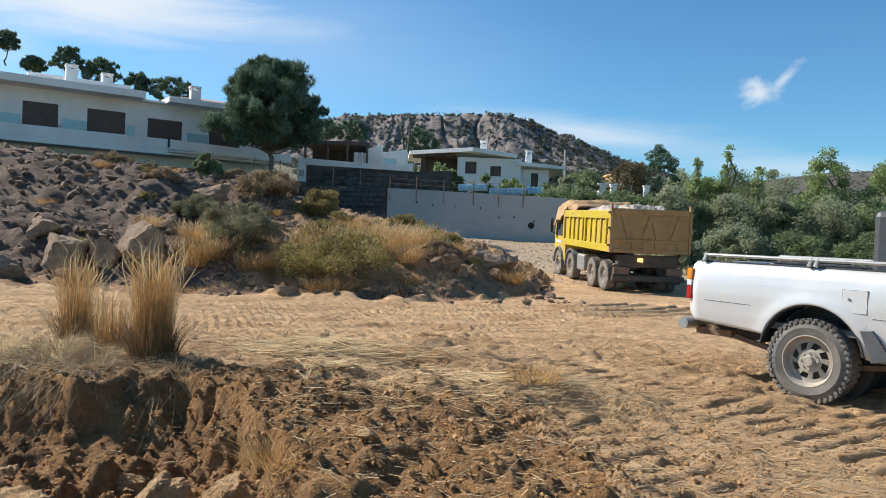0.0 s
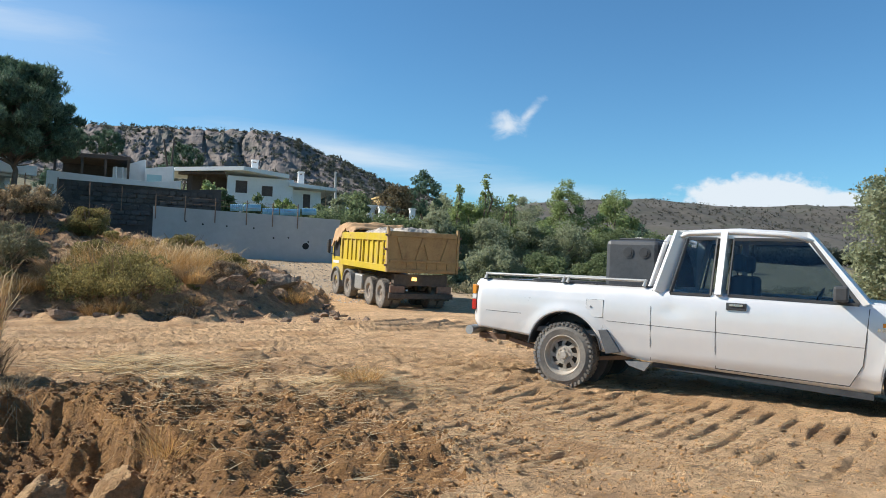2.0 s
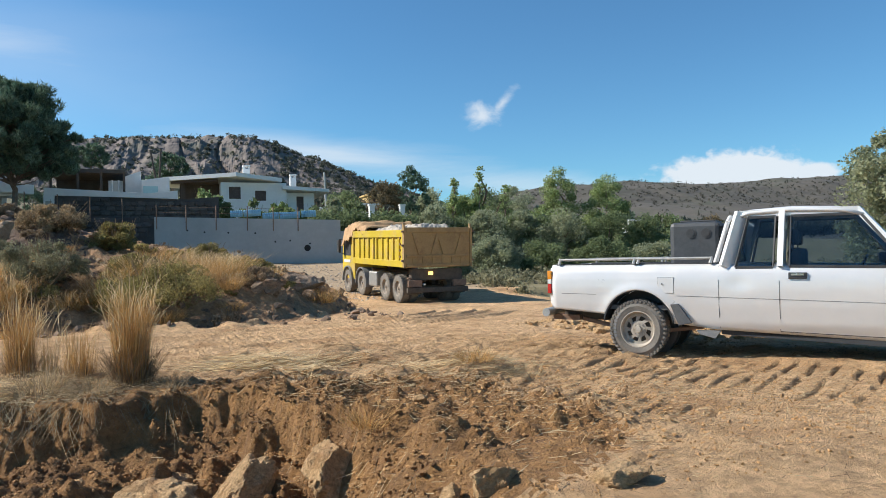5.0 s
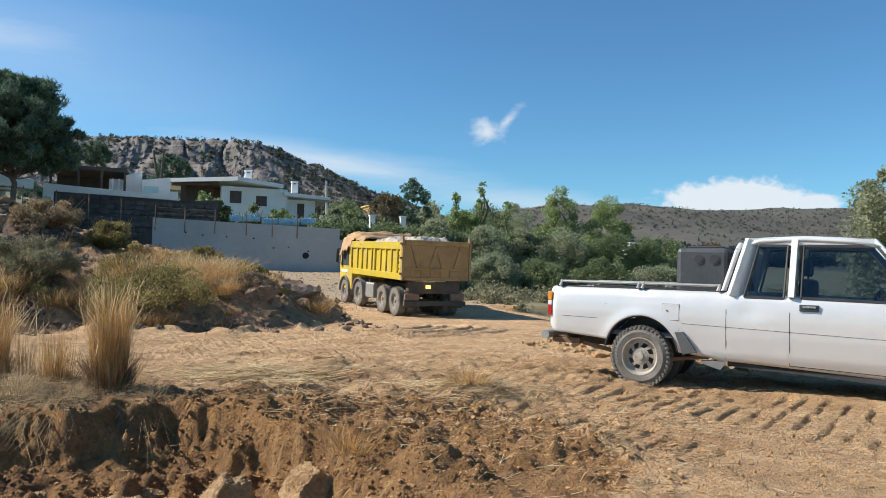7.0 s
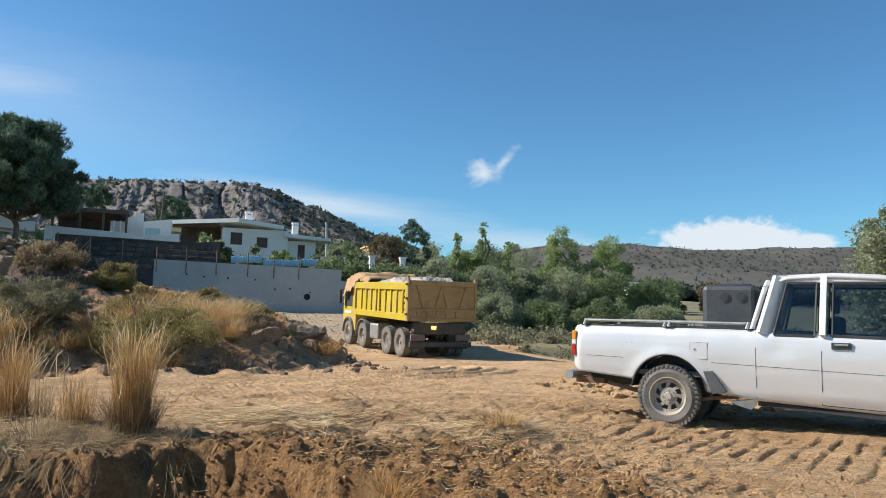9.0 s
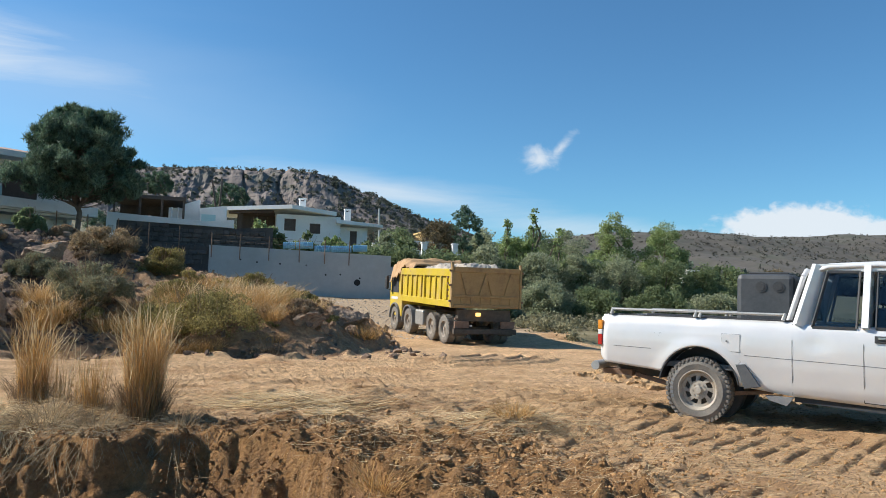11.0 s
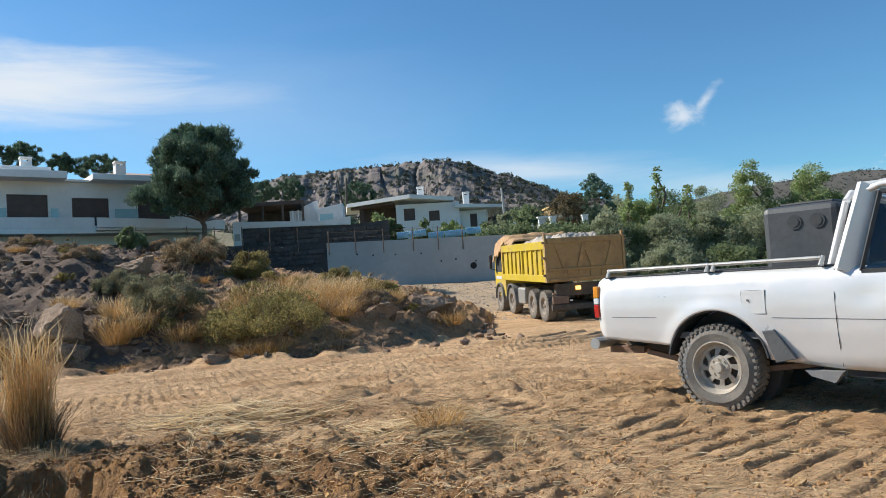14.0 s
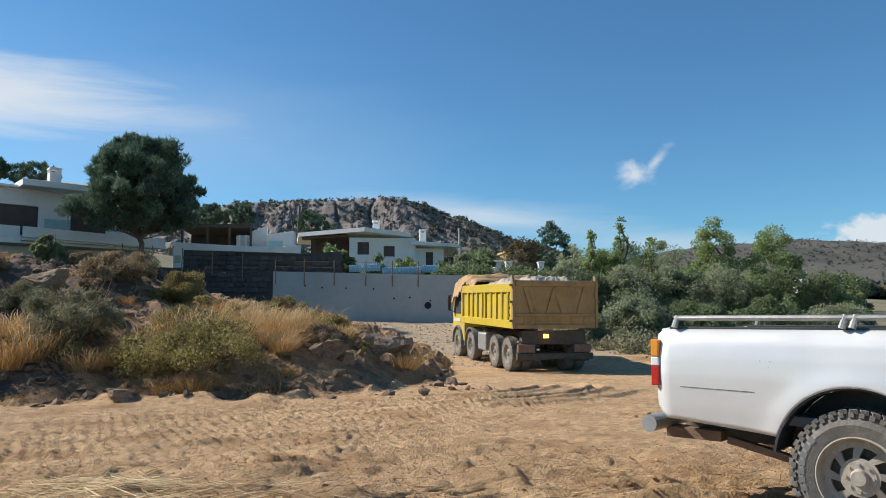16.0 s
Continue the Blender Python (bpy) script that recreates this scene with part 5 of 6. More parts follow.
    for z0, z1, mm, nm in ((0.90, 1.00, AMBER, "indicator_lens"), (0.845, 0.897, WHITE_LENS, "reverse_lens"), (0.73, 0.842, RED_LENS, "brake_lens")):
        part(nm, boxed(*sorted((s * (PW - 0.14), s * (PW - 0.008))), -1.122, -1.072, z0, z1, 0.006), mm, pickup)
    # door mirror
    mir = part("mirror", boxed(*sorted((s * (PW + 0.06), s * (PW + 0.20))), 2.52, 2.64, 1.03, 1.16, 0.02), BLACK_PLASTIC, pickup)
    part("arm", boxed(*sorted((s * (PW - 0.04), s * (PW + 0.07))), 2.55, 2.61, 1.02, 1.06), BLACK_PLASTIC, mir)
    part("marker_lamp", boxed(*sorted((s * 0.81, s * (PW + 0.018))), 2.90, 2.97, 0.835, 0.87, 0.004), AMBER, p)
    for k in range(4):
        part("badge_bar", boxed(*sorted((s * 0.81, s * (PW + 0.012))), 2.86 + k * 0.035, 2.885 + k * 0.035, 0.80, 0.825), CHROME, p)
# cab greenhouse


def cabx(z):
    return PW - 0.015 - max(0, z - 1.0) * 0.24


RT = 1.60
for s in (-1, 1):
    def q(y, z, inset=0.0):
        return (s * (cabx(z) - inset), y, z)
    for (y0, z0), (y1, z1), w in (((0.985, 1.02), (1.15, RT), 0.15), ((1.55, 1.02), (1.575, RT), 0.13), ((2.78, 1.0), (2.28, RT), 0.07), ((1.1, RT - 0.01), (2.3, RT - 0.01), 0.07)):
        part("pillar", beam(bmesh.new(), q(y0, z0, 0.03), q(y1, z1, 0.03), 0.06, w), SILVER, pickup)
    part("corner_panel", prism([(0.925, 1.0), (1.07, 1.0), (1.16, 1.56), (1.08, 1.56)], "x", s * 0.56, s * 0.66), SILVER, pickup)
    for pts, nm in ((((1.09, 1.02), (1.47, 1.02), (1.50, 1.55), (1.22, 1.55)), "quarter_glass"), (((1.63, 1.03), (2.72, 1.01), (2.31, 1.55), (1.65, 1.55)), "door_glass")):
        bm = bmesh.new()
        vs = [bm.verts.new(q(y, z, 0.012)) for y, z in pts]
        vs2 = [bm.verts.new(q(y, z, 0.018)) for y, z in pts]
        bm.faces.new(vs)
        bm.faces.new(vs2[::-1])
        for i in range(4):
            bm.faces.new((vs[i], vs[(i + 1) % 4], vs2[(i + 1) % 4], vs2[i]))
        g = part(nm, bm, CAR_GLASS, pickup)
        for i in range(4):
            a, b = pts[i], pts[(i + 1) % 4]
            part("seal", beam(bmesh.new(), q(*a, 0.008), q(*b, 0.008), 0.014, 0.028), BLACK_PLASTIC, g)
bm = bmesh.new()
for y, z in ((1.07, 1.585), (1.22, 1.63), (1.65, 1.65), (2.1, 1.63), (2.34, 1.58)):
    w = 0.685
    row = [(-w, z - 0.03), (-w * 0.93, z), (-w * 0.5, z + 0.02), (w * 0.5, z + 0.02), (w * 0.93, z), (w, z - 0.03)]
    for x, zz in row:
        bm.verts.new((x, y, zz))
bm.verts.ensure_lookup_table()
for r in range(4):
    for c in range(5):
        bm.faces.new([bm.verts[r * 6 + c], bm.verts[r * 6 + c + 1], bm.verts[r * 6 + c + 7], bm.verts[r * 6 + c + 6]])
roof = part("roof", bm, SILVER, pickup)
smooth_all(roof)
roof.modifiers.new("thick", "SOLIDIFY").thickness = 0.035
bm = bmesh.new()
for pts in (((-0.74, 2.80, 1.0), (0.74, 2.80, 1.0), (0.62, 2.33, 1.58), (-0.62, 2.33, 1.58)),):
    bm.faces.new([bm.verts.new(p) for p in pts])
ws = part("windscreen", bm, CAR_GLASS, pickup)
ws.modifiers.new("thick", "SOLIDIFY").thickness = 0.006
part("rear_panel", boxed(-0.72, 0.72, 0.92, 0.96, 0.5, 1.06), SILVER, pickup)
part("rear_glass", prism([(-0.62, 1.07), (0.62, 1.07), (0.58, 1.50), (-0.58, 1.50)], "y", 1.06, 1.066), CAR_GLASS, pickup)
bonnet = part("bonnet", prism([(2.8, 0.70), (4.14, 0.66), (4.16, 0.89), (3.9, 0.955), (2.82, 1.035), (2.76, 1.02)], "x", -0.74, 0.74, 0.02), SILVER, pickup)
part("grille", boxed(-0.6, 0.6, 4.165, 4.2, 0.55, 0.85, 0.01), BLACK_PLASTIC, pickup)
part("front_bumper", boxed(-0.80, 0.80, 4.21, 4.36, 0.38, 0.56, 0.03), CHROME, pickup)
part("wiper", tube(bmesh.new(), (0.5, 2.79, 1.04), (0.05, 2.70, 1.13), 0.008, seg=6), BLACK_PLASTIC, pickup)
part("cab_floor", boxed(-0.715, 0.715, 0.965, 2.79, 0.30, 0.45), BLACK_PLASTIC, pickup)
part("dashboard", boxed(-0.70, 0.70, 2.42, 2.78, 0.75, 1.0, 0.03), BLACK_PLASTIC, pickup)
bm = ring_solid(bmesh.new(), [(-0.012, 0.16), (0.0, 0.175), (0.012, 0.16), (0.0, 0.145)], 22)
bmesh.ops.transform(bm, matrix=Matrix.Translation((-0.36, 2.32, 0.98)) @ Matrix.Rotation(radians(65), 4, "X") @ Matrix.Rotation(radians(90), 4, "Y"), verts=bm.verts)
part("steering_wheel", bm, BLACK_PLASTIC, pickup)
for x in (-0.37, 0.37):
    st = part("seat", boxed(x - 0.25, x + 0.25, 1.62, 2.1, 0.45, 0.70, 0.05), SEAT, pickup)
    part("backrest", boxed(x - 0.24, x + 0.24, 1.60, 1.76, 0.70, 1.22, 0.05), SEAT, st)
    part("headrest", boxed(x - 0.13, x + 0.13, 1.62, 1.71, 1.25, 1.42, 0.03), SEAT, st)
# bed
part("bed_floor", boxed(-0.717, 0.717, -1.03, 0.918, 0.55, 0.60), GREY_PLASTIC, pickup)
tg = part("tailgate", boxed(-0.70, 0.70, -1.10, -1.035, 0.56, 1.065, 0.015), SILVER, pickup)
part("gate_handle", boxed(-0.1, 0.1, -1.118, -1.102, 0.88, 0.94, 0.005), BLACK_PLASTIC, tg)
for s in (-1, 1):
    rail = part("bed_rail", tube(bmesh.new(), (s * 0.76, -0.98, 1.125), (s * 0.76, 0.82, 1.125), 0.016, seg=10), STEEL, pickup, "grey metal rail along the bed")
    part("rail_tray", boxed(s * 0.70 - 0.05, s * 0.70 + 0.05, -1.02, 0.90, 1.055, 1.076, 0.004), BLACK_PLASTIC, pickup)
    for y in (-0.98, -0.05, 0.0, 0.82):
        part("bracket", tube(bmesh.new(), (s * 0.77, y, 1.07), (s * 0.76, y + 0.02, 1.14), 0.02, 0.014, 8), STEEL, rail)
hoop = bmesh.new()
pts = [(-0.68, 0.86, 1.06), (-0.68, 1.0, 1.50), (-0.60, 1.02, 1.56), (0.60, 1.02, 1.56), (0.68, 1.0, 1.50), (0.68, 0.86, 1.06)]
for a, b in zip(pts, pts[1:]):
    tube(hoop, a, b, 0.026, seg=12)
part("roll_bar", hoop, SILVER, pickup, "silver roll bar behind the cab")
# rear bumper tube, tow hitch, exhaust, chassis
part("rear_bumper", tube(bmesh.new(), (-0.78, -1.16, 0.50), (0.78, -1.16, 0.50), 0.05, seg=14), STEEL, pickup, "grey tubular rear bumper")
for s in (-1, 1):
    part("bumper_bracket", boxed(*sorted((s * 0.40, s * 0.55)), -1.15, -0.8, 0.40, 0.46), RUST, pickup)
    part("chassis_rail", boxed(s * 0.42 - 0.04, s * 0.42 + 0.04, -1.02, 3.7, 0.40, 0.52), CHASSIS, pickup)
    part("leaf_spring", beam(beam(bmesh.new(), (s * 0.55, -0.75, 0.42), (s * 0.55, 0, 0.27), 0.06, 0.04), (s * 0.55, 0, 0.27), (s * 0.55, 0.7, 0.36), 0.06, 0.04), RUST, pickup)
part("hitch_plate", boxed(-0.12, 0.12, -1.2, -1.0, 0.36, 0.44), RUST, pickup)
part("rear_axle", tube(bmesh.new(), (-0.65, 0, 0.335), (0.65, 0, 0.335), 0.055), CHASSIS, pickup)
part("front_axle", tube(bmesh.new(), (-0.65, FW, 0.335), (0.65, FW, 0.335), 0.05), CHASSIS, pickup)
part("step_plate", prism([(0.66, 0.34), (0.92, 0.34), (0.86, 0.26), (0.70, 0.30)], "x", 0.70, 0.80), GREY_PLASTIC, pickup)
for y in (0, FW):
    for s in (-1, 1):
        wheel(pickup, s * 0.72, y, 0.335, 0.225, RIM, s, 40, 0.62, 8, "dusty all-terrain tyre with raised lettering", 3)
for o in [o for o in pickup.children if o.name.startswith("wheel") and o.location.x > 0]:
    for k in range(7):
        a = 0.9 + 0.16 * k
        m = Matrix.Rotation(a, 4, "X") @ Matrix.Translation((0.1165, 0, 0.268))
        part("raised_letter", box(bmesh.new(), -0.003, 0.006, -0.014, 0.014, -0.016, 0.016, m=m), GREY_PLASTIC, o)
# black plastic tank standing in the bed
tank = thing("water_tank", PICKUP @ pose(0, 0.62, 0.602), "black square plastic tank with two round caps in the pickup bed", "tank")
part("body", boxed(-0.42, 0.50, -0.30, 0.27, 0, 0.93, 0.05), TANK, tank)
part("lid", boxed(-0.2, 0.35, -0.2, 0.2, 0.93, 0.955, 0.01), BLACK_PLASTIC, tank)
for y in (-0.05, 0.12):
    part("cap", tube(tube(bmesh.new(), (0.50, y, 0.80), (0.508, y, 0.80), 0.055, seg=18), (0.508, y, 0.80), (0.513, y, 0.80), 0.035, seg=14), BLACK_PLASTIC, tank)

# ---- vegetation ----
pine = tree("pine_tree", pose(-10.9, 44.2, 4.2), 6.9, 7.1, 0.33, PINE, "big dark green pine tree with a broad rounded crown", 11, 330, 330, 0.25, "pine")
for i, (x, y, z, h, w, mt, lb, sh) in enumerate((
        (15.7, 46, -0.6, 7.5, 1.5, POPLAR, "slim light green poplar sapling", "tall"), (17.6, 46, -0.8, 8.3, 1.7, POPLAR, "slim light green poplar sapling", "tall"),
        (19.6, 46, -0.9, 7.2, 2.0, POPLAR, "slim light green poplar sapling", "tall"), (16.8, 47, -0.6, 6.0, 3.6, POPLAR, "leafy light green young tree", "round"),
        (13.6, 44, -0.5, 4.9, 3.6, OLIVE, "spreading grey-green olive tree", "round"), (16.7, 43, -0.8, 4.9, 4.2, OLIVE, "spreading grey-green olive tree", "round"),
        (19.6, 43.5, -1.0, 5.2, 4.0, OLIVE, "spreading grey-green olive tree", "round"), (23.8, 46, -1.0, 8.2, 3.6, POPLAR, "leafy light green young tree", "round"),
        (27.9, 46, -1.0, 7.8, 4.2, POPLAR, "leafy light green young tree", "round"), (22.6, 43, -1.0, 4.8, 4.6, OLIVE, "spreading grey-green olive tree", "round"),
        (26.0, 42.5, -1.0, 4.9, 4.6, HEDGE, "rounded dark green tree by the track", "round"), (29.2, 43, -1.0, 4.6, 4.0, HEDGE, "rounded dark green tree by the track", "round"),
        (21.3, 54, -0.8, 7.4, 5.0, HEDGE, "rounded dark green tree by the track", "round"), (25.4, 56, -0.8, 7.6, 5.0, OLIVE, "spreading grey-green olive tree", "round"),
        (12.2, 41, -0.3, 3.0, 3.0, HEDGE, "rounded dark green tree by the track", "round"), (15.0, 38, -0.9, 2.9, 3.4, OLIVE, "spreading grey-green olive tree", "round"),
        (18.5, 38, -1.1, 3.0, 3.8, HEDGE, "rounded dark green tree by the track", "round"), (22.5, 38, -1.2, 3.2, 4.0, HEDGE, "rounded dark green tree by the track", "round"),
        (26.5, 38, -1.2, 2.8, 4.0, OLIVE, "spreading grey-green olive tree", "round"), (11.5, 36, -0.5, 2.2, 2.6, OLIVE, "spreading grey-green olive tree", "round"))):
    tree("tree", pose(x, y, z, 0, 0, 37 * i), h, w, 0.04 if sh == "round" else 0.15, mt, lb, 100 + i, 56 if sh == "round" else 46, 420 if sh == "round" else 60, 0.105 if sh == "round" else 0.12, sh, group="trees beside the haul road")
tree("autumn_tree", pose(31.0, 21.5, -0.9), 7.4, 5.4, 0.1, AUTUMN, "leafy tree turning yellow and orange", 140, 70, 300, 0.15)
tree("willow_tree", pose(27.5, 22.0, -0.9, 0, 0, 50), 7.0, 4.2, 0.1, OLIVE, "feathery grey-green willow tree", 141, 70, 300, 0.14)
# pines on the hill behind the villa
for i, (x, y, z, h, w) in enumerate(((-46.2, 75, 17.4, 3.4, 2.4), (-43.3, 75, 15.6, 2.6, 2.2), (-39.6, 75, 14.8, 4.6, 2.9), (-36.4, 75, 14.0, 4.4, 3.8), (-32.4, 75, 13.2, 3.8, 2.6), (-28.9, 75, 12.2, 4.5, 4.4), (-15.4, 90, 10.4, 5.2, 4.6), (-11.8, 90, 10.6, 5.0, 4.2), (-3.6, 90, 9.2, 5.4, 4.6), (-20.5, 84, 10.6, 4.2, 4.4))):
    tree("hill_pine", pose(x, y, z, 0, 0, 70 * i), 0.9 * h, 1.15 * w, 0.5, PINE, "dark umbrella pine on the slope", 160 + i, 60, 150, 0.3, "pine", group="pines behind the villa")
# mid-distance trees and hedge below the cliff
rng = np.random.default_rng(21)
base_tree = tree("orchard_tree", pose(20.5, 82, 5.5), 4.6, 4.6, 0.15, RUSSET, "russet-brown round tree in a garden", 180, 34, 180, 0.2, group="garden trees in the distance")
kinds = [tree("orchard_tree", pose(24.5, 84, 6.0), 6.4, 4.6, 0.15, PINE, "dark green tree in a garden", 181, 26, 130, 0.26, group="garden trees in the distance"),
         tree("orchard_tree", pose(16.5, 86, 5.0), 4.6, 5.2, 0.12, HEDGE, "dark green tree in a garden", 182, 26, 130, 0.26, group="garden trees in the distance"),
         tree("orchard_tree", pose(28, 88, 5.6), 4.4, 5.4, 0.12, OLIVE, "grey-green tree in a garden", 183, 26, 130, 0.26, group="garden trees in the distance")]
for i in range(60):
    x, y = rng.uniform(4, 75), rng.uniform(84, 150)
    s = rng.uniform(0.7, 1.15)
    copy_thing(kinds[rng.integers(0, 3)] if rng.random() < 0.9 else base_tree, pose(x, y, ground_z(x, y) - 0.4, 0, 0, rng.uniform(0, 360)) @ Matrix.Scale(s, 4))
for i in range(22):
    x, y = rng.uniform(-30, 6), rng.uniform(84, 130)
    copy_thing(kinds[rng.integers(0, 3)], pose(x, y, ground_z(x, y) - 0.4, 0, 0, rng.uniform(0, 360)) @ Matrix.Scale(rng.uniform(0.7, 1.1), 4))

rng = np.random.default_rng(22)
n = 150
hx = rng.uniform(5.5, 21, n)
hv, hf = leaf_cloud(rng, np.stack([hx, wall_y(hx) + rng.uniform(1.2, 5.5, n), 3.55 - 0.035 * hx + rng.uniform(0, 0.9, n)], 1), rng.uniform(0.5, 0.9, n), 130, 0.17)
tagged(mesh_np("hedge", hv, hf, HEDGE), "dark green clipped hedge above the retaining wall", "hedge", kind="stuff")
for i, (x, y, z, w, h, mt, lb) in enumerate(((0.3, 53, 4.2, 2.0, 2.4, HEDGE, "dark green shrub above the wall"), (2.8, 53.5, 4.0, 2.0, 2.3, HEDGE, "dark green shrub above the wall"), (4.7, 53, 3.9, 1.9, 2.5, POPLAR, "bright green broad-leaved garden shrub"), (6.8, 54, 3.9, 2.0, 2.2, HEDGE, "dark green shrub above the wall"), (-0.7, 55, 4.4, 1.6, 3.2, POPLAR, "bright green climbing shrub"), (8.3, 54, 3.9, 2.6, 3.4, OLIVE, "thin grey-green garden tree"), (10.5, 55, 3.8, 2.6, 3.0, HEDGE, "dark green shrub above the wall"))):
    shrub("garden_shrub", pose(x, y, z - 0.3), w, h, mt, lb, 200 + i, 22, 120, 0.2, group="garden shrubs")
for u0, u1, z in ((4.35, 5.1, 0.0), (5.15, 6.2, 0.05), (6.3, 7.3, -0.1), (7.35, 8.6, -0.05), (8.7, 9.6, 0.08)):
    sh = thing("corrugated_sheet", WM @ pose(u0, 0.8, 4.22 - 0.03 * u0 + z, 12, -2, 0), "pale blue corrugated sheet behind the wall", "sheet", "blue sheets")
    xs = np.linspace(0, u1 - u0, 40)
    zz = np.array([0, 0.42])
    X, Z = np.meshgrid(xs, zz)
    Y = 0.02 * np.sin(X * 50)
    ii = np.arange(X.size).reshape(X.shape)
    f = np.stack([ii[:-1, :-1].ravel(), ii[:-1, 1:].ravel(), ii[1:, 1:].ravel(), ii[1:, :-1].ravel()], 1)
    p = mesh_np("panel", np.stack([X.ravel(), Y.ravel(), Z.ravel()], 1), f, BLUE_SHEET, sh, True)
    p.modifiers.new("thick", "SOLIDIFY").thickness = 0.006

# far houses
for i, (x, y, z, w, h, mt, lb) in enumerate(((14.2, 80, 6.2, 3.6, 1.0, PLASTER, "low white plastered garden wall"), (18.4, 82, 6.6, 2.6, 1.2, PLASTER, "small white house in trees"), (20.2, 86, 7.6, 1.7, 1.7, OCHRE, "small ochre house among green trees"), (55.1, 82, 4.4, 1.6, 1.4, PLASTER, "small white house in the valley"), (26, 95, 6.0, 2.0, 1.4, PLASTER, "small white house in trees"))):
    fh = thing("cottage", pose(x, y, z, 0, 0, -8 + 5 * i), lb, "house", "distant houses")
    part("wall", opening_wall(bmesh.new(), -w / 2, w / 2, -1.5, h, 0, 0.3, [(-w * 0.2, w * 0.05, h * 0.3, h * 0.75)]), mt, fh)
    part("roof", boxed(-w / 2 - 0.2, w / 2 + 0.2, -0.3, 3.5, h + 0.002, h + 0.2, 0.02), mt, fh)
    part("side_wall", boxed(-w / 2, -w / 2 + 0.3, 0.302, 3.2, -1.5, h), mt, fh)
    part("window", boxed(-w * 0.2, w * 0.05, 0.1, 0.15, h * 0.3, h * 0.75), SHUTTER, fh)
for x, y, z in ((18.0, 79, 6.4), (21.6, 79, 6.4)):
    ch = thing("gate_pillar", pose(x, y, z), "white plastered gate pillar", "pillar", "white pillars")
    part("shaft", boxed(-0.3, 0.3, -0.3, 0.3, -1.5, 1.1, 0.02), PLASTER, ch)
    part("cap", boxed(-0.38, 0.38, -0.38, 0.38, 1.102, 1.25, 0.02), PLASTER, ch)

# bushes on the cliff hill and the distant slopes
rng = np.random.default_rng(30)


def dots(name, X, Y, Z, n, pick, size, mat, label, seed, per=26):
    rng = np.random.default_rng(seed)
    r, c = X.shape
    k = rng.integers(0, r - 2, 6 * n), rng.integers(0, c, 6 * n)
    P = np.stack([X[k], Y[k], Z[k]], 1)
    keep = pick(k[0] / r, P, rng)
    P = P[keep][:n]
    rad = size * rng.uniform(0.45, 1.25, len(P))
    P[:, 2] += rad * 0.5
    v, f = leaf_cloud(rng, P, rad, per, size * 0.55, 0.8)
    tagged(mesh_np(name, v, f, mat), label, "bushes", kind="stuff")


dots("cliff_bushes", MX, MY, MZ, 5500, lambda t, P, g: ((t > 0.84) & (g.random(len(t)) < 0.3)) | (t < 0.34) | ((t < 0.8) & (g.random(len(t)) < 0.4)) | ((P[:, 0] > 35) & (g.random(len(t)) < 0.7)), 1.25, FAR_SCRUB, "dark bushes on the limestone hill", 31)
dots("ridge_trees", MX, MY, MZ, 130, lambda t, P, g: (t > 0.955), 2.2, FAR_SCRUB, "small trees along the hilltop", 32, 40)
dots("slope_scrub", RX, RY, RZ, 4500, lambda t, P, g: t < 0.93, 1.5, HILL_SCRUB, "dark scrub on the distant slopes", 33, 10)
dots("foothill_bushes", MX, MY, MZ, 1500, lambda t, P, g: (t < 0.22) & (P[:, 0] > -60), 2.6, FAR_SCRUB, "dark olive groves at the hill's foot", 34, 40)

# low scrub on the falling ground past the haul road
rng = np.random.default_rng(36)
sx_, sy_ = rng.uniform(10.5, 44, 420), rng.uniform(25, 41, 420)
keep = (sx_ - 10.5) * 0.4 + 27 < sy_ + rng.uniform(-2, 4, 420)
sx_, sy_ = sx_[keep], sy_[keep]
rad_ = rng.uniform(0.25, 0.75, len(sx_))
v, f = leaf_cloud(rng, np.stack([sx_, sy_, height(sx_, sy_) + 0.35 * rad_], 1), rad_, 150, 0.11, 0.8, 0.6)
tagged(mesh_np("low_scrub", v, f, SAGE), "low grey-green scrub beside the track", "bushes", kind="stuff")

# bank: shrubs, dry grass, boulders
for i, (x, y, w, h, mt, lb, size) in enumerate((
        (-5.2, 18.6, 2.3, 1.35, SAGE, "grey-green sage bush on the bank", 0.045), (-2.6, 17.7, 2.9, 1.35, BROOM, "olive green broom bush on the bank", 0.055),
        (-5.6, 23.5, 2.2, 1.0, STRAW_DULL, "brown leafless bush on the bank", 0.06), (-4.0, 23.0, 1.5, 1.1, BROOM, "olive green broom bush on the bank", 0.05),
        (-8.5, 25.8, 0.9, 1.0, HEDGE, "green oleander bush on the bank", 0.12), (-0.3, 21.3, 1.6, 0.7, BROOM, "olive green broom bush on the bank", 0.05),
        (-3.2, 20.0, 1.7, 0.9, BROOM, "olive green broom bush on the bank", 0.05), (-0.1, 19.0, 1.0, 0.7, TWIG, "brown dry bush on the bank", 0.05),
        (-6.9, 20.2, 1.3, 0.7, SAGE, "grey-green sage bush on the bank", 0.045), (-8.8, 22.5, 1.1, 0.55, TWIG, "brown dry bush on the bank", 0.05),
        (-11.5, 25.0, 1.4, 0.6, TWIG, "brown dry bush on the bank", 0.05), (-1.3, 23.5, 1.6, 0.7, BROOM, "olive green broom bush on the bank", 0.05),
        (-7.4, 25.6, 0.9, 0.6, TWIG, "brown leafless bush on the bank", 0.05))):
    shrub("bush", pose(x, y, ground_z(x, y) - 0.08, 0, 0, 40 * i), w, h, mt, lb, 300 + i, 46, 520, size * 0.72, 1.6 if mt != SAGE else 0.5, group="bushes on the bank", twigs=44)
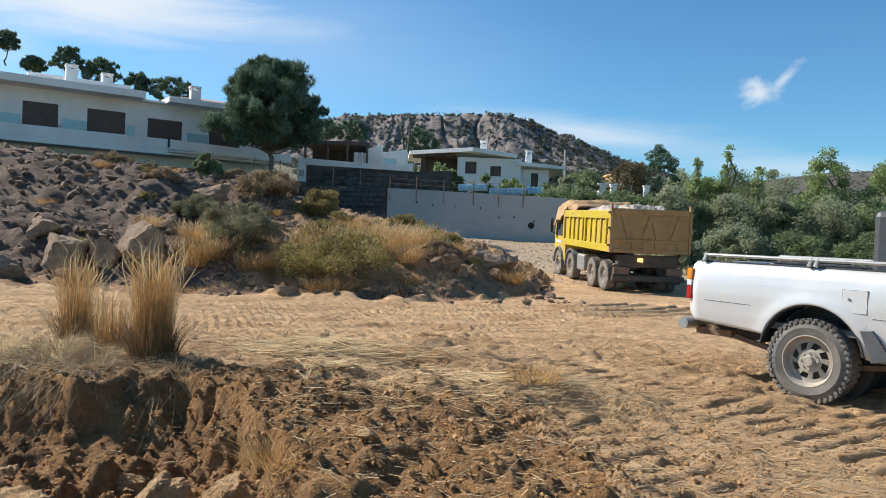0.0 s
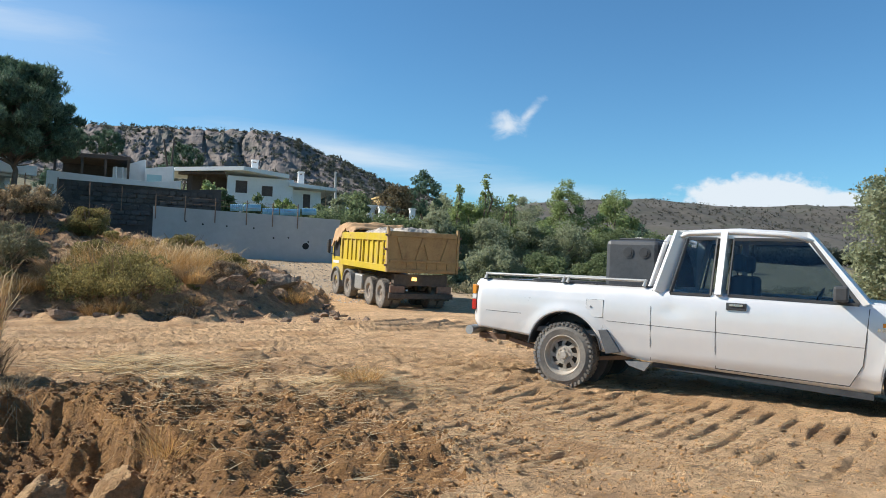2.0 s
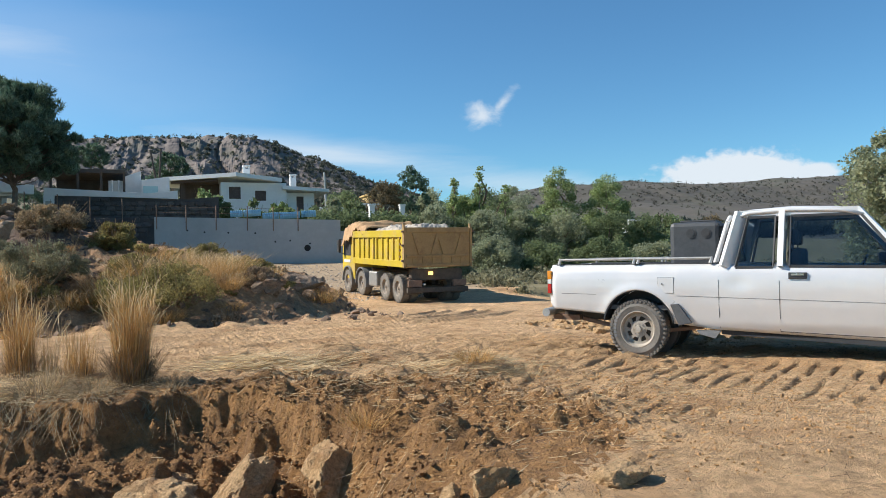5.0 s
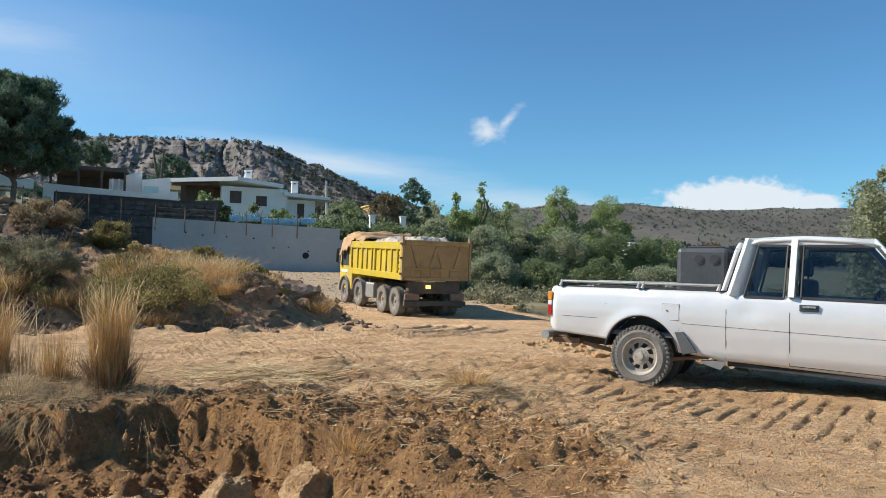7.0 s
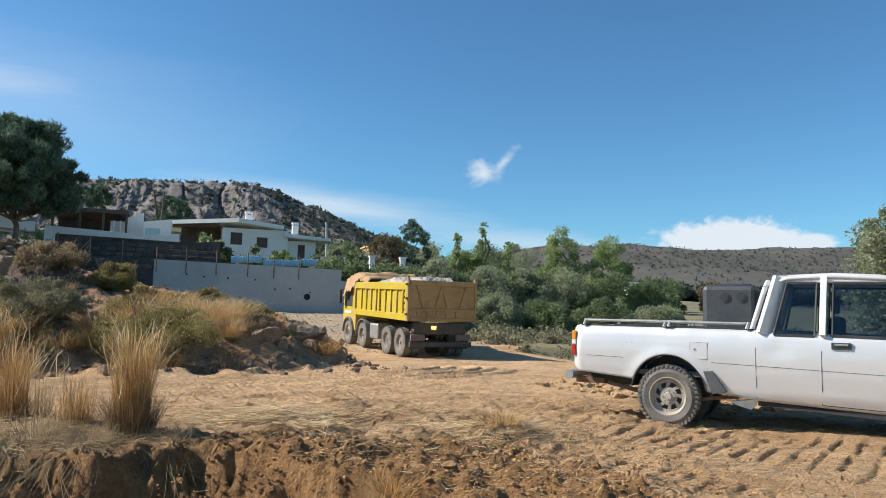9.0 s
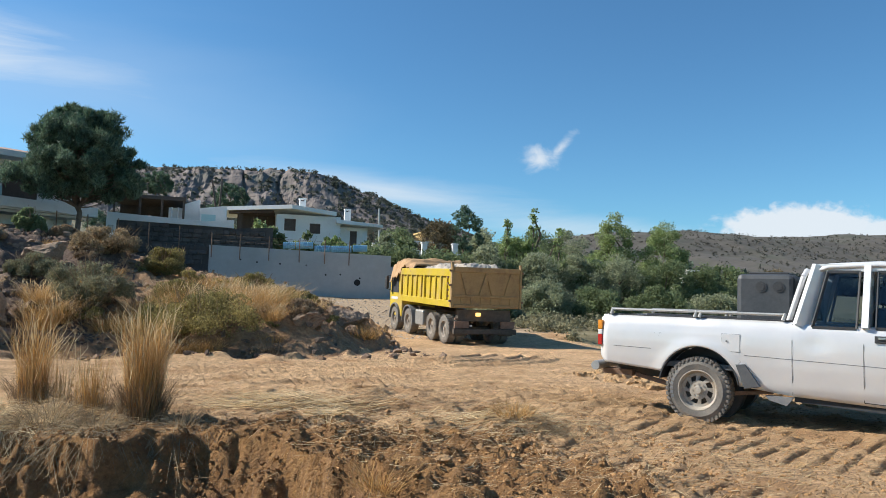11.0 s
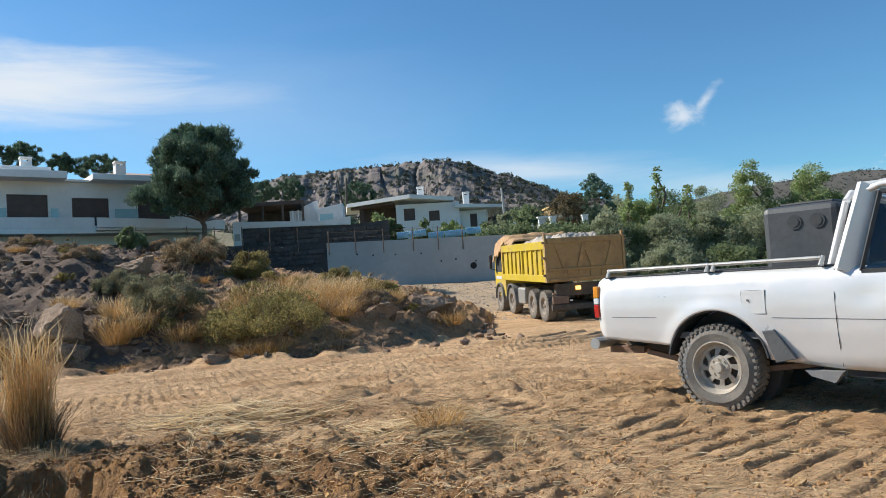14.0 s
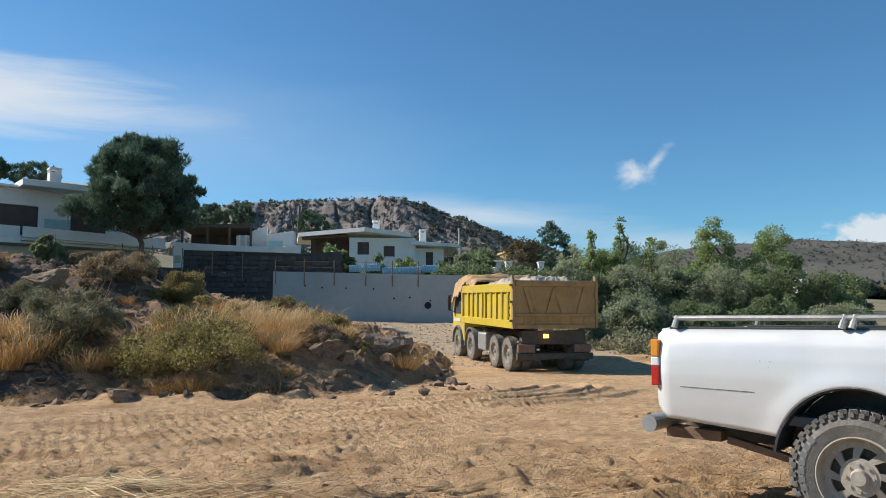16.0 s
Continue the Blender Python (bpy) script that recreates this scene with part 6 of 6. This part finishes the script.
for i, (x, y, r, h) in enumerate(((-6.05, 17.6, 0.3, 0.75), (-5.75, 17.9, 0.35, 0.8), (-6.25, 18.2, 0.25, 0.6), (-3.9, 18.7, 0.35, 0.85), (-3.3, 19.2, 0.45, 0.95), (-2.6, 19.3, 0.4, 0.95), (-2.1, 19.0, 0.35, 0.8), (-1.6, 19.4, 0.4, 0.85), (-1.1, 19.9, 0.45, 0.9), (-0.7, 20.6, 0.4, 0.8), (-1.9, 20.6, 0.4, 0.8), (-1.3, 21.2, 0.35, 0.7), (-4.6, 17.8, 0.25, 0.6), (-2.3, 21.7, 0.35, 0.65), (0.3, 20.6, 0.25, 0.5), (-7.7, 18.9, 0.25, 0.45), (-2.9, 16.8, 0.2, 0.4), (-0.9, 18.5, 0.25, 0.5))):
    g = thing("grass_clump", pose(x, y, ground_z(x, y) - 0.05), "tawny dry grass clump on the bank", "grass", "dry grass on the bank")
    v, f = blades(np.random.default_rng(400 + i), 420, r, h * 0.9, 0.55, 0.0045, 0.5, 5)
    mesh_np("foliage", v, f, STRAW, g)
    v, f = blades(np.random.default_rng(430 + i), 150, r * 1.1, h * 1.1, 0.6, 0.0022, 0.7, 6, 0.005)
    mesh_np("plume", v, f, STRAW_PALE, g)
# filler: small dry bushes and grass over the bank
filler = [shrub("low_bush", pose(-6.0, 22.2, ground_z(-6.0, 22.2) - 0.05), 0.9, 0.5, TWIG, "low brown dry bush on the spoil bank", 350, 8, 160, 0.04, 1.2, "low growth on the bank", 8),
          shrub("low_bush", pose(-3.0, 21.6, ground_z(-3.0, 21.6) - 0.05), 1.0, 0.55, BROOM, "low olive-brown bush on the spoil bank", 351, 9, 180, 0.05, 1.2, "low growth on the bank", 8)]
g = thing("low_grass", pose(-2.4, 16.9, ground_z(-2.4, 16.9) - 0.04), "low tawny grass on the spoil bank", "grass", "low growth on the bank")
v, f = blades(np.random.default_rng(352), 420, 0.4, 0.45, 0.8, 0.005, 0.5, 4)
mesh_np("foliage", v, f, STRAW, g)
filler.append(g)
rng = np.random.default_rng(353)
made = 0
while made < 60:
    x, y = rng.uniform(-13, 2.2), rng.uniform(16.2, 26)
    foot = np.interp(x, [-12, -6.6, -3.9, -0.8, 0.9, 2.2], [15.8, 15.6, 16.2, 16.0, 17.8, 20.2])
    if y < foot + 0.4:
        continue
    k = int(rng.choice([0, 0, 1, 2])) if x < -6 else int(rng.choice([0, 1, 1, 2, 2]))
    copy_thing(filler[k], pose(x, y, ground_z(x, y) - 0.05, 0, 0, rng.uniform(0, 360)) @ Matrix.Scale(rng.uniform(0.35, 0.9 if x < -6 else 1.2), 4))
    made += 1
for i, (x, y, sx, sy, sz) in enumerate(((-7.05, 17.35, 0.60, 0.5, 0.56), (-7.9, 17.2, 0.46, 0.42, 0.46), (-6.72, 16.75, 0.46, 0.36, 0.32), (-8.9, 17.3, 0.62, 0.5, 0.5), (-8.3, 16.5, 0.36, 0.32, 0.28), (-10.1, 16.5, 0.6, 0.5, 0.5), (-6.96, 21.7, 0.62, 0.45, 0.40), (1.18, 21.0, 0.70, 0.5, 0.34), (0.12, 18.75, 0.42, 0.36, 0.30), (1.9, 21.9, 0.4, 0.35, 0.28), (-4.1, 24.6, 0.6, 0.5, 0.3), (-5.0, 19.9, 0.4, 0.3, 0.3), (-7.6, 18.0, 0.4, 0.35, 0.25), (-9.9, 18.0, 0.45, 0.4, 0.3), (0.4, 18.9, 0.25, 0.2, 0.18), (1.5, 20.4, 0.28, 0.24, 0.18), (-11.0, 16.8, 0.6, 0.5, 0.45), (-3.4, 15.9, 0.35, 0.25, 0.15))):
    rock("boulder", pose(x, y, ground_z(x, y) + sz * 0.35, (12 * i) % 30 - 15, (17 * i) % 34 - 17, 53 * i), sx, sy, sz, 500 + i, "pale rough boulder on the bank", BOULDER, group="boulders on the bank", detail=4)
# rocks in and by the pit
for i, (x, y, sx, sy, sz, rx, ry, rz) in enumerate((
        (-2.30, 3.92, 0.48, 0.36, 0.24, 8, -10, 20), (-1.62, 4.32, 0.40, 0.17, 0.22, 6, -36, 28), (-1.00, 3.92, 0.26, 0.22, 0.24, 0, 0, 60),
        (-0.49, 2.36, 0.17, 0.13, 0.12, 0, 10, 10), (0.07, 2.06, 0.22, 0.16, 0.10, 0, 0, 30), (-0.68, 2.45, 0.09, 0.08, 0.08, 0, 0, 0),
        (-2.75, 4.95, 0.12, 0.10, 0.12, 0, 0, 0), (-3.5, 4.5, 0.2, 0.16, 0.14, 0, 0, 0), (-2.0, 5.05, 0.12, 0.08, 0.10, 0, 0, 40))):
    rock("pit_rock", pose(x, y, ground_z(x, y) + (0.42 if y > 3 else 0.15) * sz, rx, ry, rz), 0.85 * sx, 0.85 * sy, 0.9 * sz, 600 + i, "orange-stained limestone rock in the dug pit", group="rocks in the pit", detail=5)
for i, (x, y, s) in enumerate(((-0.34, 3.97, 0.05), (0.9, 3.3, 0.03), (2.4, 4.0, 0.04), (3.1, 3.4, 0.035), (0.1, 4.6, 0.03), (1.7, 4.9, 0.03), (-0.2, 6.6, 0.04))):
    rock("stone", pose(x, y, ground_z(x, y) + s * 0.4, 0, 0, 77 * i), s * 1.2, s, s * 0.8, 640 + i, "small pale stone lying on the soil", group="small stones", detail=2)

# tall dry grass at the pit's edge: a mass of fine stalks, a few long plumes, a dead base
for i, (x, y, r, h, n) in enumerate(((-3.55, 7.25, 0.15, 0.98, 420), (-2.46, 6.42, 0.17, 1.0, 760), (-2.95, 6.75, 0.17, 0.55, 170), (-3.28, 7.1, 0.10, 0.75, 50))):
    g = thing("tall_grass", pose(x, y, ground_z(x, y) - 0.03), "tall upright tuft of golden dry grass", "grass", "dry grass tufts")
    v, f = blades(np.random.default_rng(700 + i), int(n * 1.4), r * 0.85, h * 0.95, 0.05, 0.0020, 0.16, 6)
    mesh_np("foliage", v, f, STRAW, g)
    v, f = blades(np.random.default_rng(740 + i), n // 7, r * 0.9, h * 1.15, 0.08, 0.0011, 0.30, 7, 0.0030)
    mesh_np("plume", v, f, STRAW_PALE, g)
    v, f = blades(np.random.default_rng(720 + i), int(n * 0.8), r * 1.1, h * 0.42, 0.28, 0.0038, 0.4, 4)
    mesh_np("dead_base", v, f, DEAD, g)
# thatch hanging over the edge of the pit
for i, (x, y, r, h, n) in enumerate(((-3.2, 6.3, 0.34, 0.34, 620), (-3.75, 6.4, 0.36, 0.34, 560), (-2.75, 6.0, 0.28, 0.30, 480), (-4.3, 6.45, 0.34, 0.32, 460), (-2.1, 6.05, 0.30, 0.22, 380))):
    g = thing("grass_thatch", pose(x, y, ground_z(x, y) - 0.02), "matted dead grass hanging over the pit edge", "grass", "matted grass")
    v, f = blades(np.random.default_rng(780 + i), n, r, h, 1.3, 0.003, 0.9, 5)
    v[:, 2] = np.maximum(v[:, 2] - 0.9 * np.maximum(np.hypot(v[:, 0], v[:, 1]) - r * 0.7, 0), height(v[:, 0] + x, v[:, 1] + y) - ground_z(x, y) + 0.02)
    mesh_np("foliage", v, f, STRAW_PALE if i % 2 else STRAW_DULL, g)

# dead root tuft over the mound in the pit and a dry stalk
for i, (x, y, r, h, n, mt, lb) in enumerate(((-0.78, 3.85, 0.18, 0.17, 260, STRAW, "matted dead root tuft on the mound"), (0.72, 5.5, 0.16, 0.15, 200, STRAW, "small dry grass tussock on the soil"), (-0.95, 5.35, 0.05, 0.5, 6, STRAW_PALE, "thin dry stalk in loose soil"), (1.2, 5.2, 0.06, 0.35, 12, STRAW_PALE, "thin dry stalk in loose soil"))):
    g = thing("dead_tuft", pose(x, y, ground_z(x, y) - 0.01), lb, "grass", "dead tufts")
    v, f = blades(np.random.default_rng(760 + i), n, r, h, 0.9, 0.0025, 0.6, 4)
    mesh_np("foliage", v, f, mt, g)

# loose straw, clods and gravel
rng = np.random.default_rng(40)


def straw_field(name, spots, label, mat, seed, wide=0.0015):
    rng = np.random.default_rng(seed)
    V, F = [], []
    for x, y, sx, sy, n, ln in spots:
        px, py = x + rng.normal(size=n) * sx, y + rng.normal(size=n) * sy
        a = rng.normal(size=n) * 0.35 + rng.choice([0.05, 0.45, 2.7], n)
        l = ln * (0.4 + rng.random(n))
        z = height(px, py) + 0.012 + 0.03 * rng.random(n)
        d = np.stack([np.cos(a), np.sin(a), 0.12 * rng.normal(size=n)], 1)
        s = np.stack([-np.sin(a), np.cos(a), 0.4 * rng.normal(size=n)], 1) * wide
        p = np.stack([px, py, z], 1)
        q = p + d * l[:, None]
        q[:, 2] = np.maximum(q[:, 2], height(q[:, 0], q[:, 1]) + 0.008)
        b = sum(len(v) for v in V)
        V.append(np.stack([p - s, p + s, q + s, q - s], 1).reshape(-1, 3))
        F.append(np.arange(4 * n).reshape(-1, 4) + b)
    tagged(mesh_np(name, np.concatenate(V), np.concatenate(F), mat), label, "straw", kind="stuff")


straw_field("loose_straw", ((-1.3, 7.5, 0.6, 0.22, 500, 0.26), (0.75, 5.5, 0.35, 0.25, 700, 0.2), (0.3, 6.2, 1.2, 0.6, 420, 0.13), (-0.5, 5.2, 0.4, 0.4, 500, 0.14), (-3.4, 6.3, 0.5, 0.25, 1500, 0.2), (2.2, 4.4, 1.6, 1.0, 1500, 0.09), (0.6, 3.8, 1.4, 0.8, 1100, 0.09), (-4.3, 6.6, 0.5, 0.4, 900, 0.2), (-0.2, 7.0, 1.4, 0.5, 300, 0.14), (2.6, 7.4, 1.8, 0.9, 260, 0.12)), "pale trampled straw scattered over the soil", STRAW_PALE, 41)
straw_field("straw_mat", ((-1.65, 7.2, 0.14, 0.16, 300, 0.26), (-1.3, 7.8, 0.22, 0.10, 340, 0.32), (-0.75, 7.1, 0.30, 0.08, 300, 0.32), (-1.3, 6.95, 0.2, 0.07, 240, 0.26), (-0.9, 6.1, 0.16, 0.07, 160, 0.2), (0.35, 5.75, 0.2, 0.12, 180, 0.2)), "flattened pale straw lying in swathes", STRAW_PALE, 43, 0.003)
straw_field("trodden_stalks", ((0.5, 4.4, 2.0, 1.4, 2200, 0.09), (1.5, 6.5, 2.2, 1.0, 1600, 0.12), (2.6, 3.6, 1.3, 1.0, 1600, 0.08), (-1.2, 7.3, 1.0, 0.4, 900, 0.2)), "brown trodden stalks in the soil", DEAD, 42)


def clods(name, n, region, smin, smax, mat, label, seed, weight=None):
    """Many small lumps joined into one mesh."""
    rng = np.random.default_rng(seed)
    bm = bmesh.new()
    bmesh.ops.create_icosphere(bm, subdivisions=1, radius=1)
    base = np.array([v.co for v in bm.verts])
    tri = np.array([[v.index for v in f.verts] for f in bm.faces])
    bm.free()
    x, y = rng.uniform(region[0], region[1], n * 3), rng.uniform(region[2], region[3], n * 3)
    if weight is not None:
        k = rng.random(n * 3) < weight(x, y)
        x, y = x[k], y[k]
    x, y = x[:n], y[:n]
    n = len(x)
    s = smin + (smax - smin) * rng.random(n) ** 3
    v = base[None] * (1 + 0.28 * rng.normal(size=(n, len(base), 1))) * s[:, None, None] * rng.uniform(0.6, 1.3, (n, 1, 3)) * np.array([1, 1, 0.75])
    v = v + np.stack([x, y, height(x, y) + s * 0.25], 1)[:, None]
    f = (tri[None] + (np.arange(n) * len(base))[:, None, None]).reshape(-1, 3)
    tagged(mesh_np(name, v.reshape(-1, 3), f, mat), label, "clods", kind="stuff")


clods("soil_clods", 24000, (-4.5, 4.5, 1.8, 7.4), 0.003, 0.017, CLOD, "crumbled brown soil clods", 51, lambda x, y: np.exp(-((x + 0.3) / 1.9) ** 2 - ((y - 4.4) / 1.6) ** 2) * (0.3 + 0.9 * vnoise(x * 2.1, y * 2.1, 59)) + 0.04)
clods("pit_clods", 9000, (-4.5, -0.6, 1.8, 6.0), 0.005, 0.026, DUG, "soil lumps in the dug pit", 52)
clods("fine_clods", 22000, (-3.5, 6.5, 1.9, 9.2), 0.003, 0.012, CLOD, "crumbs of dry soil on the churned ground", 57, lambda x, y: 0.35 + 0.5 * vnoise(x * 1.3, y * 2.6, 58))
clods("road_clods", 700, (-8, 8, 7, 16), 0.005, 0.02, CLOD, "small clods on the haul road", 53)
clods("bank_rubble", 6000, (-16, 3.4, 15.8, 28), 0.010, 0.15, RUBBLE, "stony rubble on the spoil bank", 54, lambda x, y: (0.2 + 0.15 * (x < -5.5) - 0.15 * (x > 0.3)) * (0.3 + 1.2 * vnoise(x * 0.8, y * 0.8, 55)))
clods("road_gravel", 5200, (-3.5, 8, 26, 44), 0.012, 0.055, GRAVEL, "grey gravel on the rising track", 55)
clods("lane_rubble", 1200, (4.2, 9.5, 6.6, 12.5), 0.02, 0.10, ROCK, "rubble heap beyond the pickup", 56)
